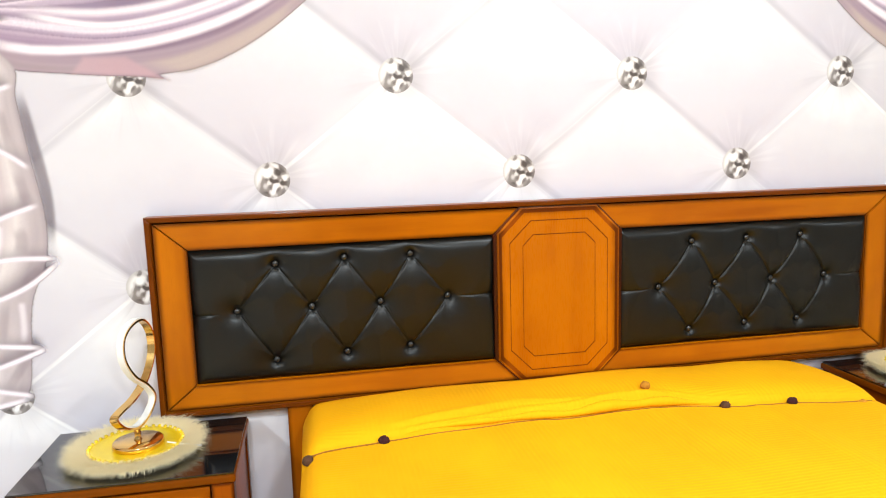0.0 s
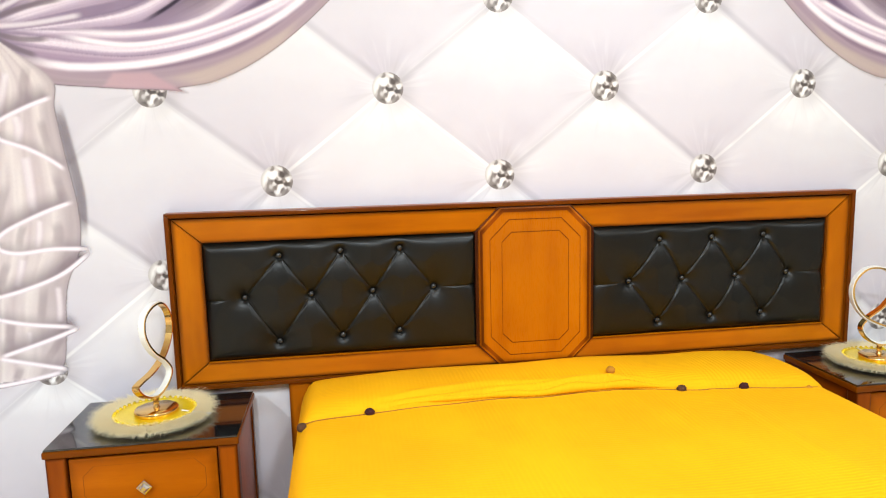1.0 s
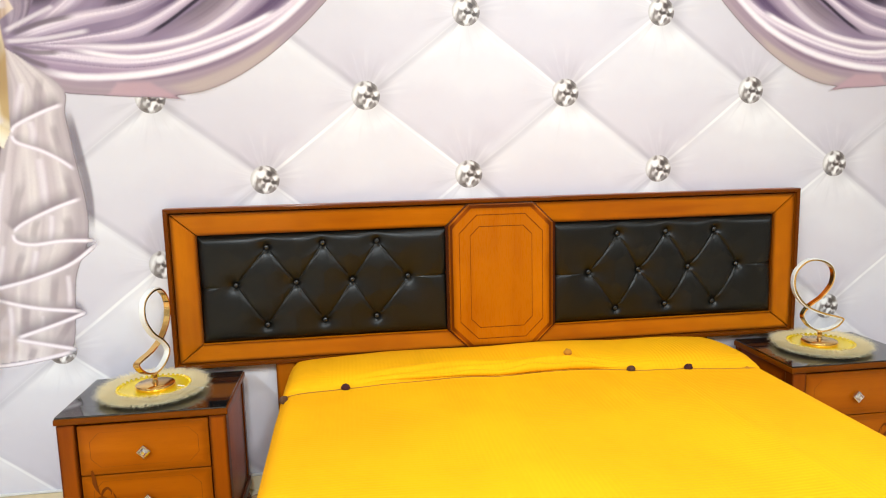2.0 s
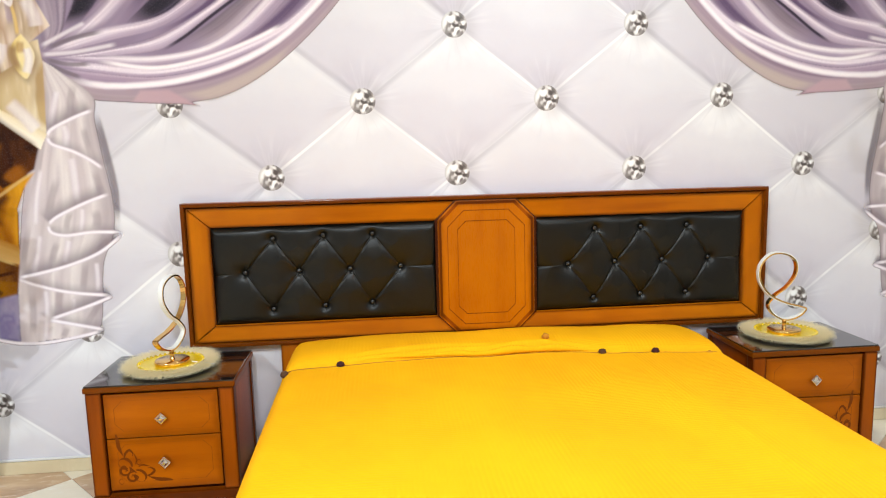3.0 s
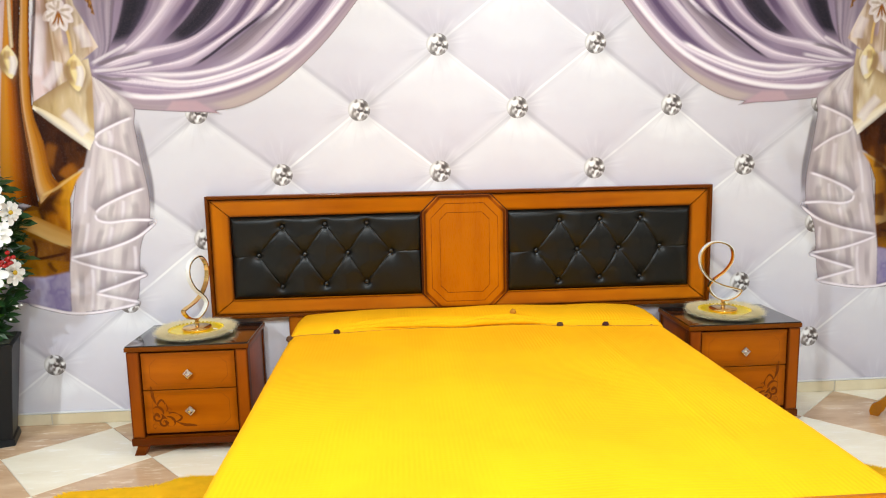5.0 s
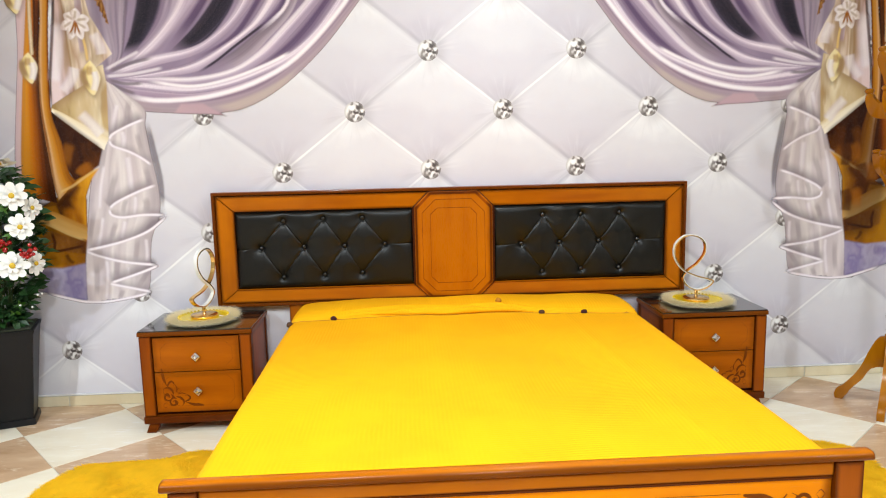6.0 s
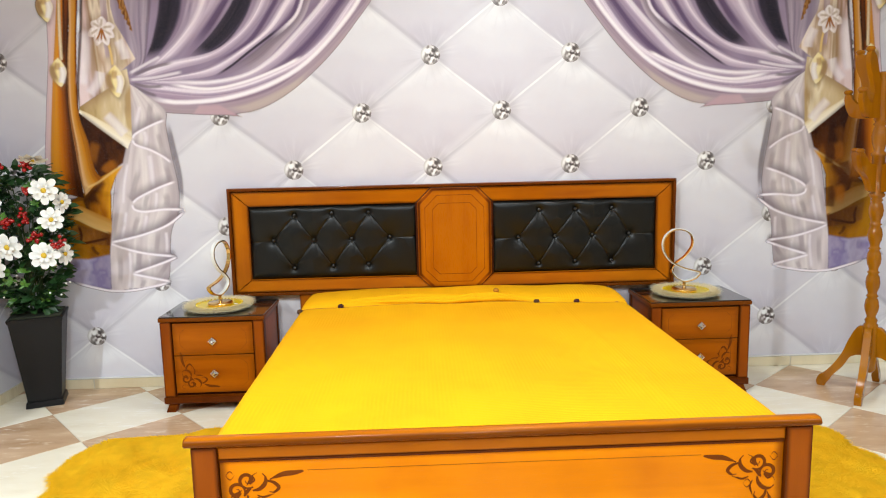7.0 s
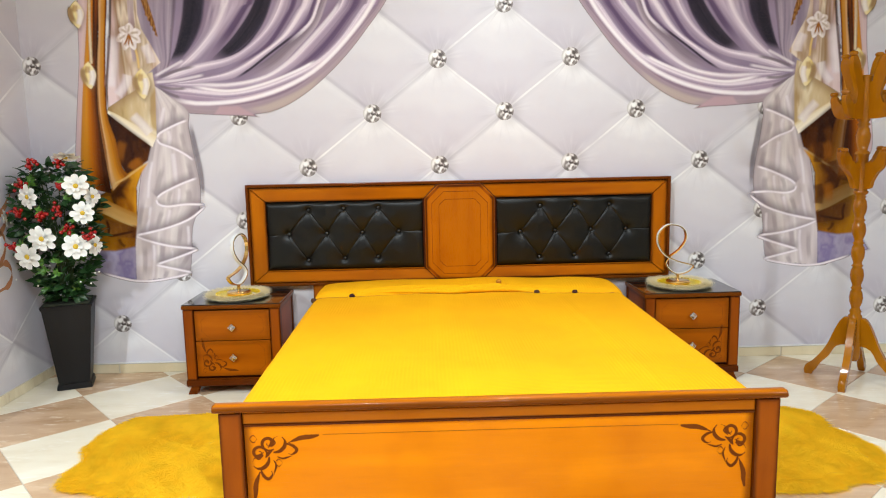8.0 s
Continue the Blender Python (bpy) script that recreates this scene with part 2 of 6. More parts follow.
def tufted_print():
    """Satin wallpaper printed with a buttoned diamond pattern; UV is in metres along the wall and up."""
    m, nt, b = nodes_of("tufted_print_wallpaper")
    uv = nt.nodes.new("ShaderNodeTexCoord")
    sep = nt.nodes.new("ShaderNodeSeparateXYZ")
    warp = node(nt, "ShaderNodeTexNoise", Scale=2.2, Detail=2.0)
    nt.links.new(uv.outputs["UV"], warp.inputs["Vector"])
    nt.links.new(uv.outputs["UV"], sep.inputs[0])
    wob = calc(nt, "MULTIPLY_ADD", warp.outputs["Fac"], 0.03, -0.015)
    u = calc(nt, "DIVIDE", calc(nt, "SUBTRACT", sep.outputs[0], STUD_X), STEP_X)
    v = calc(nt, "DIVIDE", calc(nt, "SUBTRACT", sep.outputs[1], STUD_Z), STEP_Z)
    p = calc(nt, "ADD", calc(nt, "ADD", u, v), wob)
    q = calc(nt, "SUBTRACT", calc(nt, "SUBTRACT", u, v), wob)
    fp, fq = calc(nt, "FRACT", p), calc(nt, "FRACT", q)
    dp = calc(nt, "SUBTRACT", calc(nt, "FRACT", calc(nt, "ADD", p, 0.5)), 0.5)
    dq = calc(nt, "SUBTRACT", calc(nt, "FRACT", calc(nt, "ADD", q, 0.5)), 0.5)
    high = calc(nt, "SUBTRACT", fp, fq)
    cloud = grain(nt, uv.outputs["UV"], 3.0, 4.0)
    tone = calc(nt, "MULTIPLY_ADD", calc(nt, "SUBTRACT", cloud, 0.5), 1.1, high)
    col = ramp(nt, calc(nt, "MULTIPLY_ADD", tone, 0.5, 0.5), [(0.05, (0.56, 0.525, 0.595)), (0.4, (0.64, 0.612, 0.67)), (0.68, (0.7, 0.68, 0.725)), (0.92, (0.82, 0.81, 0.835))])
    # distance from the nearest stud, metres
    sx = calc(nt, "MULTIPLY", calc(nt, "ADD", dp, dq), STEP_X / 2)
    sz = calc(nt, "MULTIPLY", calc(nt, "SUBTRACT", dp, dq), STEP_Z / 2)
    near = calc(nt, "SQRT", calc(nt, "ADD", calc(nt, "POWER", sx, 2.0), calc(nt, "POWER", sz, 2.0)))
    # printed creases: "/" runs along constant q, "\\" along constant p; painted shaded and lit lengths take turns
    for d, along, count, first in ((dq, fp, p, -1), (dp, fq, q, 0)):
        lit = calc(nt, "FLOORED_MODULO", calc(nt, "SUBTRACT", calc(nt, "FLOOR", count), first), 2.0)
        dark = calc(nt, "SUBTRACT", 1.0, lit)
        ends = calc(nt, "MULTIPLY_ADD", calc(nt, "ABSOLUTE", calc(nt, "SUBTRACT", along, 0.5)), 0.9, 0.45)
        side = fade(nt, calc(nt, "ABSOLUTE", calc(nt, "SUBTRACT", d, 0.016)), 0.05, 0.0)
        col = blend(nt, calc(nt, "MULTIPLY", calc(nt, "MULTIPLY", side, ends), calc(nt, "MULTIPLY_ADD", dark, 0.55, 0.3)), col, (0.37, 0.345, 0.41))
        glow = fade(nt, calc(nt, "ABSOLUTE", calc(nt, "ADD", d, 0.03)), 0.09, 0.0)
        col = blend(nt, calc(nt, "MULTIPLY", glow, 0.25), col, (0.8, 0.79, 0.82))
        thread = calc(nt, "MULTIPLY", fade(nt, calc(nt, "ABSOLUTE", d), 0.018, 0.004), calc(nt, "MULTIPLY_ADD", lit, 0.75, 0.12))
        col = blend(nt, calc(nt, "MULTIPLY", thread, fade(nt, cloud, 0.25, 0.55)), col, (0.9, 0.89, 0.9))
    # fine printed puckers, dark and light rays that run out from each stud
    ray = calc(nt, "ARCTAN2", sz, sx)
    fan = nt.nodes.new("ShaderNodeCombineXYZ")
    nt.links.new(calc(nt, "MULTIPLY", calc(nt, "COSINE", ray), 3.2), fan.inputs[0])
    nt.links.new(calc(nt, "MULTIPLY", calc(nt, "SINE", ray), 3.2), fan.inputs[1])
    nt.links.new(calc(nt, "MULTIPLY", near, 2.5), fan.inputs[2])
    pucker = grain(nt, fan.outputs[0], 1.3, 2.0)
    reach = calc(nt, "MULTIPLY", fade(nt, near, 0.22, 0.05), 0.27)
    col = blend(nt, calc(nt, "MULTIPLY", reach, fade(nt, pucker, 0.52, 0.7)), col, (0.4, 0.375, 0.42))
    col = blend(nt, calc(nt, "MULTIPLY", reach, fade(nt, pucker, 0.48, 0.34)), col, (0.86, 0.85, 0.87))
    # painted shade on the right of each printed stud
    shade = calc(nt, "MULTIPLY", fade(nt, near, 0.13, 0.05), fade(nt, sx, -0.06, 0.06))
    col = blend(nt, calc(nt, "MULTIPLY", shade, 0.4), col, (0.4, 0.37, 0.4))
    nt.links.new(col, b.inputs["Base Color"])
    b.inputs["Roughness"].default_value = 0.42
    weave = grain(nt, uv.outputs["UV"], 420.0, 2.0)
    relief(nt, b, weave, 0.08, 0.0006)
    return m


M_tuft = tufted_print()


def dye(*stops, folds=0.0, streak=0.3, soft=0.0, ends=0.0, far=0.004):
    """Ink of the mural: (place across the fold, then 8-bit red, green, blue), with streaks along it. soft, ends, far: how far the ink feathers out at its edges and tips."""
    c = np.array([t[1:] for t in stops], np.float32) / 255
    c = np.where(c < 0.04045, c / 12.92, ((c + 0.055) / 1.055) ** 2.4) ** 1.16 * INK_STRENGTH
    return dict(at=[t[0] for t in stops], tones=c.astype(np.float32), folds=folds, streak=streak, soft=soft, ends=ends, far=far)


INK_STRENGTH = 1.06
I_mauve = dye((0, 150, 134, 155), (0.4, 164, 148, 170), (0.7, 144, 127, 150), (1, 160, 144, 162), streak=0.9, soft=0.02)
I_column = dye((0, 140, 126, 142), (0.25, 180, 166, 180), (0.5, 150, 136, 154), (0.7, 186, 172, 186), (1, 112, 98, 116), streak=0.3, soft=0.12)
I_slot = dye((0, 78, 70, 84), (0.4, 52, 47, 58), (0.8, 66, 60, 74), (1, 108, 95, 116), streak=0.35, soft=0.12, ends=0.12)
I_bright = dye((0, 150, 134, 156), (0.22, 196, 181, 198), (0.42, 238, 228, 236), (0.62, 200, 184, 202), (1, 146, 128, 152), streak=0.4, soft=0.12, ends=0.06)
I_purple = dye((0, 122, 102, 132), (0.5, 108, 90, 118), (1, 142, 124, 150), streak=0.4, soft=0.3, ends=0.2)
I_grey = dye((0, 112, 100, 114), (0.5, 158, 144, 156), (1, 196, 182, 194), streak=0.35, soft=0.15, ends=0.15)
I_ridge_white = dye((0, 214, 202, 214), (0.5, 238, 230, 238), (1, 206, 192, 206), soft=0.35, ends=0.25)
I_mauve_fold = dye((0, 198, 180, 196), (0.45, 172, 152, 174), (1, 150, 130, 152), streak=0.3, soft=0.1, ends=0.06)
I_hem = dye((0, 136, 116, 136), (0.35, 166, 148, 162), (0.75, 180, 163, 172), (1, 172, 156, 162), streak=0.5, soft=0.05, ends=0.03)
I_hem_beige = dye((0, 184, 168, 166), (0.5, 196, 182, 174), (1, 188, 172, 168), soft=0.3, ends=0.25, far=0.25)
I_pink = dye((0, 196, 170, 178), (1, 190, 163, 172))
I_white = dye((0, 246, 240, 244), (0.6, 244, 238, 242), (1, 222, 210, 220), streak=0.1, ends=0.11)
I_ink = dye((0, 50, 42, 54), (1, 80, 70, 86), streak=0.1, ends=0.2)
I_shade = dye((0, 118, 106, 116), (1, 136, 124, 132), streak=0.3, ends=0.2)
I_crease = dye((0, 138, 124, 130), (1, 156, 142, 148), streak=0.3, ends=0.35)
I_lilac = dye((0, 150, 140, 176), (0.4, 178, 170, 194), (0.7, 142, 131, 170), (1, 168, 158, 184), streak=0.9)
I_tail = dye((0, 198, 186, 191), (0.15, 222, 212, 213), (0.3, 203, 191, 194), (0.42, 228, 220, 219), (0.55, 205, 193, 196), (0.7, 226, 218, 217), (0.85, 205, 195, 197), (1, 182, 171, 175), streak=0.3, soft=0.02)
I_rose = dye((0, 206, 184, 190), (0.5, 220, 196, 196), (1, 190, 158, 140), soft=0.12, ends=0.02)
I_ochre = dye((0, 182, 130, 20), (0.5, 160, 108, 14), (1, 120, 74, 12), streak=0.7)
I_brown = dye((0, 170, 120, 50), (0.5, 140, 92, 36), (1, 104, 62, 22), streak=0.6)
I_deep = dye((0, 62, 34, 14), (1, 96, 54, 18), streak=0.4, ends=0.11)
I_gold = dye((0, 70, 40, 12), (0.35, 168, 106, 16), (0.7, 220, 162, 40), (1, 206, 146, 34), streak=0.35)
I_tan = dye((0, 186, 132, 52), (0.5, 206, 164, 96), (1, 214, 176, 116), streak=0.3, soft=0.06)
I_cream_line = dye((0, 232, 206, 150), (1, 222, 190, 124), ends=0.12)
I_panel = dye((0, 190, 136, 74), (0.2, 214, 150, 44), (0.45, 196, 118, 14), (0.66, 132, 70, 12), (0.85, 74, 36, 10), (1, 54, 26, 9), streak=0.2, soft=0.03)
I_pocket = dye((0, 46, 24, 10), (0.4, 76, 40, 15), (0.75, 58, 30, 12), (1, 96, 54, 16), streak=0.9)
I_amber = dye((0, 176, 116, 30), (1, 160, 98, 22), ends=0.3)
I_ridge = dye((0, 150, 96, 42), (0.15, 214, 174, 128), (0.45, 204, 150, 70), (0.7, 196, 132, 30), (0.9, 130, 72, 16), (1, 96, 50, 12), streak=0.25, soft=0.04)
I_cream_cord = dye((0, 170, 140, 100), (0.5, 232, 216, 184), (1, 180, 150, 110), soft=0.15)
I_satin = dye((0, 230, 210, 210), (0.18, 214, 190, 186), (0.36, 164, 132, 104), (0.52, 230, 216, 196), (0.68, 196, 168, 146), (0.84, 232, 217, 202), (1, 236, 222, 210), streak=0.8)
I_turned = dye((0, 168, 140, 92), (0.3, 206, 182, 138), (0.6, 214, 194, 158), (0.85, 230, 217, 190), (1, 200, 174, 130), streak=0.6)
I_tan_soft = dye((0, 158, 128, 88), (1, 178, 150, 114), streak=0.3, ends=0.3)
I_border = dye((0, 226, 208, 168), (0.5, 244, 234, 214), (1, 248, 240, 226), streak=0.3, soft=0.06)
I_lily = dye((0, 222, 196, 116), (0.4, 240, 224, 170), (1, 236, 224, 196), streak=0.4)
I_under = dye((0, 116, 88, 58), (1, 140, 108, 78), streak=0.3)
I_lily_white = dye((0, 206, 188, 180), (0.5, 242, 234, 232), (1, 226, 214, 216), streak=0.5)
I_lace = dye((0, 130, 84, 36), (0.5, 188, 140, 80), (1, 112, 72, 30), folds=5, streak=0.8)
M_orange = plain("print_orange_scroll", (0.55, 0.24, 0.11), 0.5, 0, 0.5, 12, 0)


def mural_ink():
    """The curtain print: its colours are stored in the print's own mesh."""
    m, nt, b = nodes_of("printed_curtain_ink")
    ink = nt.nodes.new("ShaderNodeAttribute")
    ink.attribute_name = "ink"
    uv = coords(nt, "Object")
    speck = grain(nt, uv, 160.0, 2.0)
    col = blend(nt, calc(nt, "MULTIPLY", fade(nt, speck, 0.45, 0.75), 0.06), ink.outputs["Color"], (0.3, 0.26, 0.3))
    nt.links.new(col, b.inputs["Base Color"])
    nt.links.new(ink.outputs["Alpha"], b.inputs["Alpha"])
    b.inputs["Roughness"].default_value = 0.45
    b.inputs["Specular IOR Level"].default_value = 0.1
    relief(nt, b, grain(nt, uv, 420.0, 2.0), 0.08, 0.0006)
    return m


M_mural = mural_ink()


def stud_print():
    m, nt, b = nodes_of("print_silver_stud")
    vec = coords(nt, "Object", (13, 1, 13))
    n = node(nt, "ShaderNodeTexNoise", Scale=1.0, Detail=1.0, Distortion=2.2)
    nt.links.new(vec, n.inputs["Vector"])
    t = nt.nodes.new("ShaderNodeTexCoord")
    sep = nt.nodes.new("ShaderNodeSeparateXYZ")
    nt.links.new(t.outputs["Object"], sep.inputs[0])
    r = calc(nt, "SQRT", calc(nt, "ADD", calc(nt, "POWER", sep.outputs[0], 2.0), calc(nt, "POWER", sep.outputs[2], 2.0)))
    # flat print: ball shading, lighter up-left, with dark rim and highlight painted in
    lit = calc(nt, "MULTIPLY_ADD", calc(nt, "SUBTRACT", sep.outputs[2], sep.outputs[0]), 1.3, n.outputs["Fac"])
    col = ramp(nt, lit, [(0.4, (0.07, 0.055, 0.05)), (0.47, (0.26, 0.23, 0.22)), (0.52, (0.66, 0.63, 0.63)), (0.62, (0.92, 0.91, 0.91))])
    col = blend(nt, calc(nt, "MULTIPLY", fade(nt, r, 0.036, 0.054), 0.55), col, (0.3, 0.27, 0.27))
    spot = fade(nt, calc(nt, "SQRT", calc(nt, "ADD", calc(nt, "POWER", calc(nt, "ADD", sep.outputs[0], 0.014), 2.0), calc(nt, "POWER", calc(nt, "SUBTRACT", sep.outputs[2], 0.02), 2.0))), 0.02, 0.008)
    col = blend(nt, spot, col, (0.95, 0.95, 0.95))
    nt.links.new(col, b.inputs["Base Color"])
    b.inputs["Roughness"].default_value = 0.4
    return m


M_stud = stud_print()


# ---- building helpers ----
from mathutils.geometry import tessellate_polygon


def part(name, bm, material, parent=None, label="", smooth=False, at=None):
    me = bpy.data.meshes.new(name)
    bmesh.ops.recalc_face_normals(bm, faces=bm.faces)
    bm.to_mesh(me)
    bm.free()
    me.materials.append(material)
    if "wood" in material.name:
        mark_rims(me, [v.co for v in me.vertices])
    if smooth:
        me.polygons.foreach_set("use_smooth", [True] * len(me.polygons))
    ob = new(name, me)
    if parent:
        ob.parent = parent
    if at:
        ob.location = at
    if label:
        ob["label"] = label
    return ob


def thing(name, x, y, z, label, category, group="", turn=0):
    ob = new(name)
    ob.empty_display_size = 0.05
    ob.matrix_basis = pose(x, y, z, 0, 0, turn)
    return tagged(ob, label, category, group)


def structure(ob, label="", category=""):
    return tagged(ob, label, category, "", "structure")


def box(x0, x1, y0, y1, z0, z1, bevel=0.0, seg=2):
    bm = bmesh.new()
    m = Matrix.Translation(((x0 + x1) / 2, (y0 + y1) / 2, (z0 + z1) / 2)) @ Matrix.Diagonal((x1 - x0, y1 - y0, z1 - z0, 1))
    bmesh.ops.create_cube(bm, size=1, matrix=m)
    if bevel:
        bmesh.ops.bevel(bm, geom=bm.edges[:], offset=bevel, segments=seg, affect="EDGES", profile=0.6)
    return bm


def prism(outline, depth, bevel=0.0, plane="xz", start=0.0):
    """A closed 2D outline pushed out along the axis that is left over, from start to start + depth."""
    bm = bmesh.new()

    def place(a, b, c):
        return (a, c, b) if plane == "xz" else (c, a, b) if plane == "yz" else (a, b, c)
    lo = [bm.verts.new(place(a, b, start)) for a, b in outline]
    hi = [bm.verts.new(place(a, b, start + depth)) for a, b in outline]
    n = len(outline)
    top = [bm.faces.new(lo), bm.faces.new(hi[::-1])]
    for i in range(n):
        bm.faces.new((lo[i], hi[i], hi[(i + 1) % n], lo[(i + 1) % n]))
    if bevel:
        edges = [e for f in top for e in f.edges]
        bmesh.ops.bevel(bm, geom=edges, offset=bevel, segments=2, affect="EDGES", profile=0.6)
    bmesh.ops.triangulate(bm, faces=[f for f in bm.faces if len(f.verts) > 4])
    return bm


def lathe(profile, n=24, x=0.0, y=0.0):
    bm = bmesh.new()
    rings = []
    for r, z in profile:
        rings.append([bm.verts.new((x + r * math.cos(2 * math.pi * k / n), y + r * math.sin(2 * math.pi * k / n), z)) for k in range(n)])
    for a, b in zip(rings, rings[1:]):
        for k in range(n):
            bm.faces.new((a[k], a[(k + 1) % n], b[(k + 1) % n], b[k]))
    bm.faces.new(rings[0][::-1])
    bm.faces.new(rings[-1])
    return bm


def ball(r, at=(0, 0, 0), squash=(1, 1, 1), n=12):
    bm = bmesh.new()
    bmesh.ops.create_uvsphere(bm, u_segments=n, v_segments=max(6, n // 2 + 2), radius=r, matrix=Matrix.Translation(at) @ Matrix.Diagonal((*squash, 1)))
    return bm


def spline(points, n, closed=False):
    """Smooth curve through the points (Catmull-Rom), n samples."""
    pts = [Vector(p) for p in points]
    k = len(pts)
    spans = k if closed else k - 1
    out = []
    for i in range(n):
        s = i / (n if closed else n - 1) * spans
        j = min(int(s), spans - 1)
        f = s - j
        if closed:
            a, b, c, d = (pts[(j + o) % k] for o in (-1, 0, 1, 2))
        else:
            b, c = pts[j], pts[j + 1]
            a = pts[j - 1] if j else b + (b - c)
            d = pts[j + 2] if j + 2 < k else c + (c - b)
        out.append(0.5 * ((2 * b) + (c - a) * f + (2 * a - 5 * b + 4 * c - d) * f * f + (3 * b - a - 3 * c + d) * f ** 3))
    return out


def tube(points, radius, n=8):
    """A round rod along 3D points; radius is a number or one for each point."""
    bm = bmesh.new()
    pts = [Vector(p) for p in points]
    rings = []
    for i, p in enumerate(pts):
        t = (pts[min(i + 1, len(pts) - 1)] - pts[max(i - 1, 0)]).normalized()
        a = t.cross(Vector((0.31, 0.2, 0.93))).normalized()
        b = t.cross(a)
        r = radius[i] if isinstance(radius, list) else radius
        rings.append([bm.verts.new(p + r * (a * math.cos(2 * math.pi * k / n) + b * math.sin(2 * math.pi * k / n))) for k in range(n)])
    for a, b in zip(rings, rings[1:]):
        for k in range(n):
            bm.faces.new((a[k], a[(k + 1) % n], b[(k + 1) % n], b[k]))
    bm.faces.new(rings[0][::-1])
    bm.faces.new(rings[-1])
    return bm


def join(target, other):
    me = bpy.data.meshes.new("joined")
    other.to_mesh(me)
    other.free()
    target.from_mesh(me)
    bpy.data.meshes.remove(me)
    return target


def mesh_of(name, verts, faces, material, parent=None, label="", smooth=False):
    me = bpy.data.meshes.new(name)
    me.from_pydata(verts, [], faces)
    me.materials.append(material)
    if smooth:
        me.polygons.foreach_set("use_smooth", [True] * len(me.polygons))
    ob = new(name, me)
    if parent:
        ob.parent = parent
    if label:
        ob["label"] = label
    return ob


# ---- the room ----
LEFT, RIGHT, DEPTH = -2.5, 4.2, -7.0
STUB = -1.3


def wall(name, x0, x1, y0, y1, material=M_wall, uv=None):
    ob = part(name, box(x0, x1, y0, y1, 0, CEILING), material)
    if uv:
        layer = ob.data.uv_layers.new(name="UVMap")
        for loop in ob.data.loops:
            co = ob.data.vertices[loop.vertex_index].co
            layer.data[loop.index].uv = uv(co)
    return ob


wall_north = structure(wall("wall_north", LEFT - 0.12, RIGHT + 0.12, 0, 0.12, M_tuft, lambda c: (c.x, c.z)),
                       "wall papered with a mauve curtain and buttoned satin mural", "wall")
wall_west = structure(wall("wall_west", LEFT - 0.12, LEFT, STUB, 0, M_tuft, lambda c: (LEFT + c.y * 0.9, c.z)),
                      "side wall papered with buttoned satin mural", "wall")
structure(wall("wall_west_return", -4.6, LEFT - 0.12, STUB, STUB + 0.12), "plain painted return wall", "wall")
structure(wall("wall_far_west", -4.72, -4.6, DEPTH, STUB + 0.12), "plain painted showroom wall", "wall")
structure(wall("wall_east", RIGHT, RIGHT + 0.12, DEPTH, 0), "plain painted showroom wall", "wall")
structure(wall("wall_south", -4.72, RIGHT + 0.12, DEPTH - 0.12, DEPTH), "plain painted showroom wall", "wall")
structure(part("ceiling", box(-4.72, RIGHT + 0.12, DEPTH - 0.12, 0.12, CEILING, CEILING + 0.1), M_ceiling), "white painted ceiling", "ceiling")

# fittings for the assumed lamps; the ceiling is out of view
for lx, ly, watts, size in LAMPS:
    lamp = thing("ceiling_light", lx, ly, CEILING, "assumed round white recessed ceiling light", "ceiling light", "ceiling lights")
    r = size / 2
    ring = lathe([(r + 0.004, -0.001), (r + 0.03, -0.001), (r + 0.03, -0.012), (r + 0.012, -0.02), (r + 0.004, -0.012)], 32)
    part("trim_ring", ring, M_lamp_rim, lamp, smooth=True)
    part("diffuser", lathe([(r * 0.98, -0.004), (r * 0.98, -0.008)], 32), M_emit, lamp, "glowing white diffuser")

# ---- the mural's print: two curtains, drawn fold by fold into a fine mesh of ink on the wallpaper ----
def through_points(points, n):
    """Smooth curve through 2D points (Catmull-Rom), n samples."""
    p = np.array(points, np.float32)
    p = np.concatenate([2 * p[:1] - p[1:2], p, 2 * p[-1:] - p[-2:-1]])
    f = np.linspace(0, len(points) - 1, n)
    j = np.minimum(f.astype(int), len(points) - 2)
    f = (f - j)[:, None]
    a, b, c, d = p[j], p[j + 1], p[j + 2], p[j + 3]
    return 0.5 * (2 * b + (c - a) * f + (2 * a - 5 * b + 4 * c - d) * f ** 2 + (3 * b - a - 3 * c + d) * f ** 3)


def ease(v, a, b):
    t = np.clip((v - a) / (b - a), 0, 1)
    return t * t * (3 - 2 * t)


CLOTH_TABLE = np.random.RandomState(8).rand(64, 64).astype(np.float32)


def cloth_noise(x, y):
    total, amount, size = 0, 0.5, 1.0
    for octave in range(3):
        i, j = np.floor(x * size).astype(int), np.floor(y * size).astype(int)
        f, g = ease(x * size - i, 0, 1), ease(y * size - j, 0, 1)
        i, j, i1, j1 = i % 64, j % 64, (i + 1) % 64, (j + 1) % 64
        low = CLOTH_TABLE[i, j] * (1 - f) + CLOTH_TABLE[i1, j] * f
        high = CLOTH_TABLE[i, j1] * (1 - f) + CLOTH_TABLE[i1, j1] * f
        total = total + amount * (low * (1 - g) + high * g)
        amount, size = amount * 0.5, size * 2
    return total / 0.875


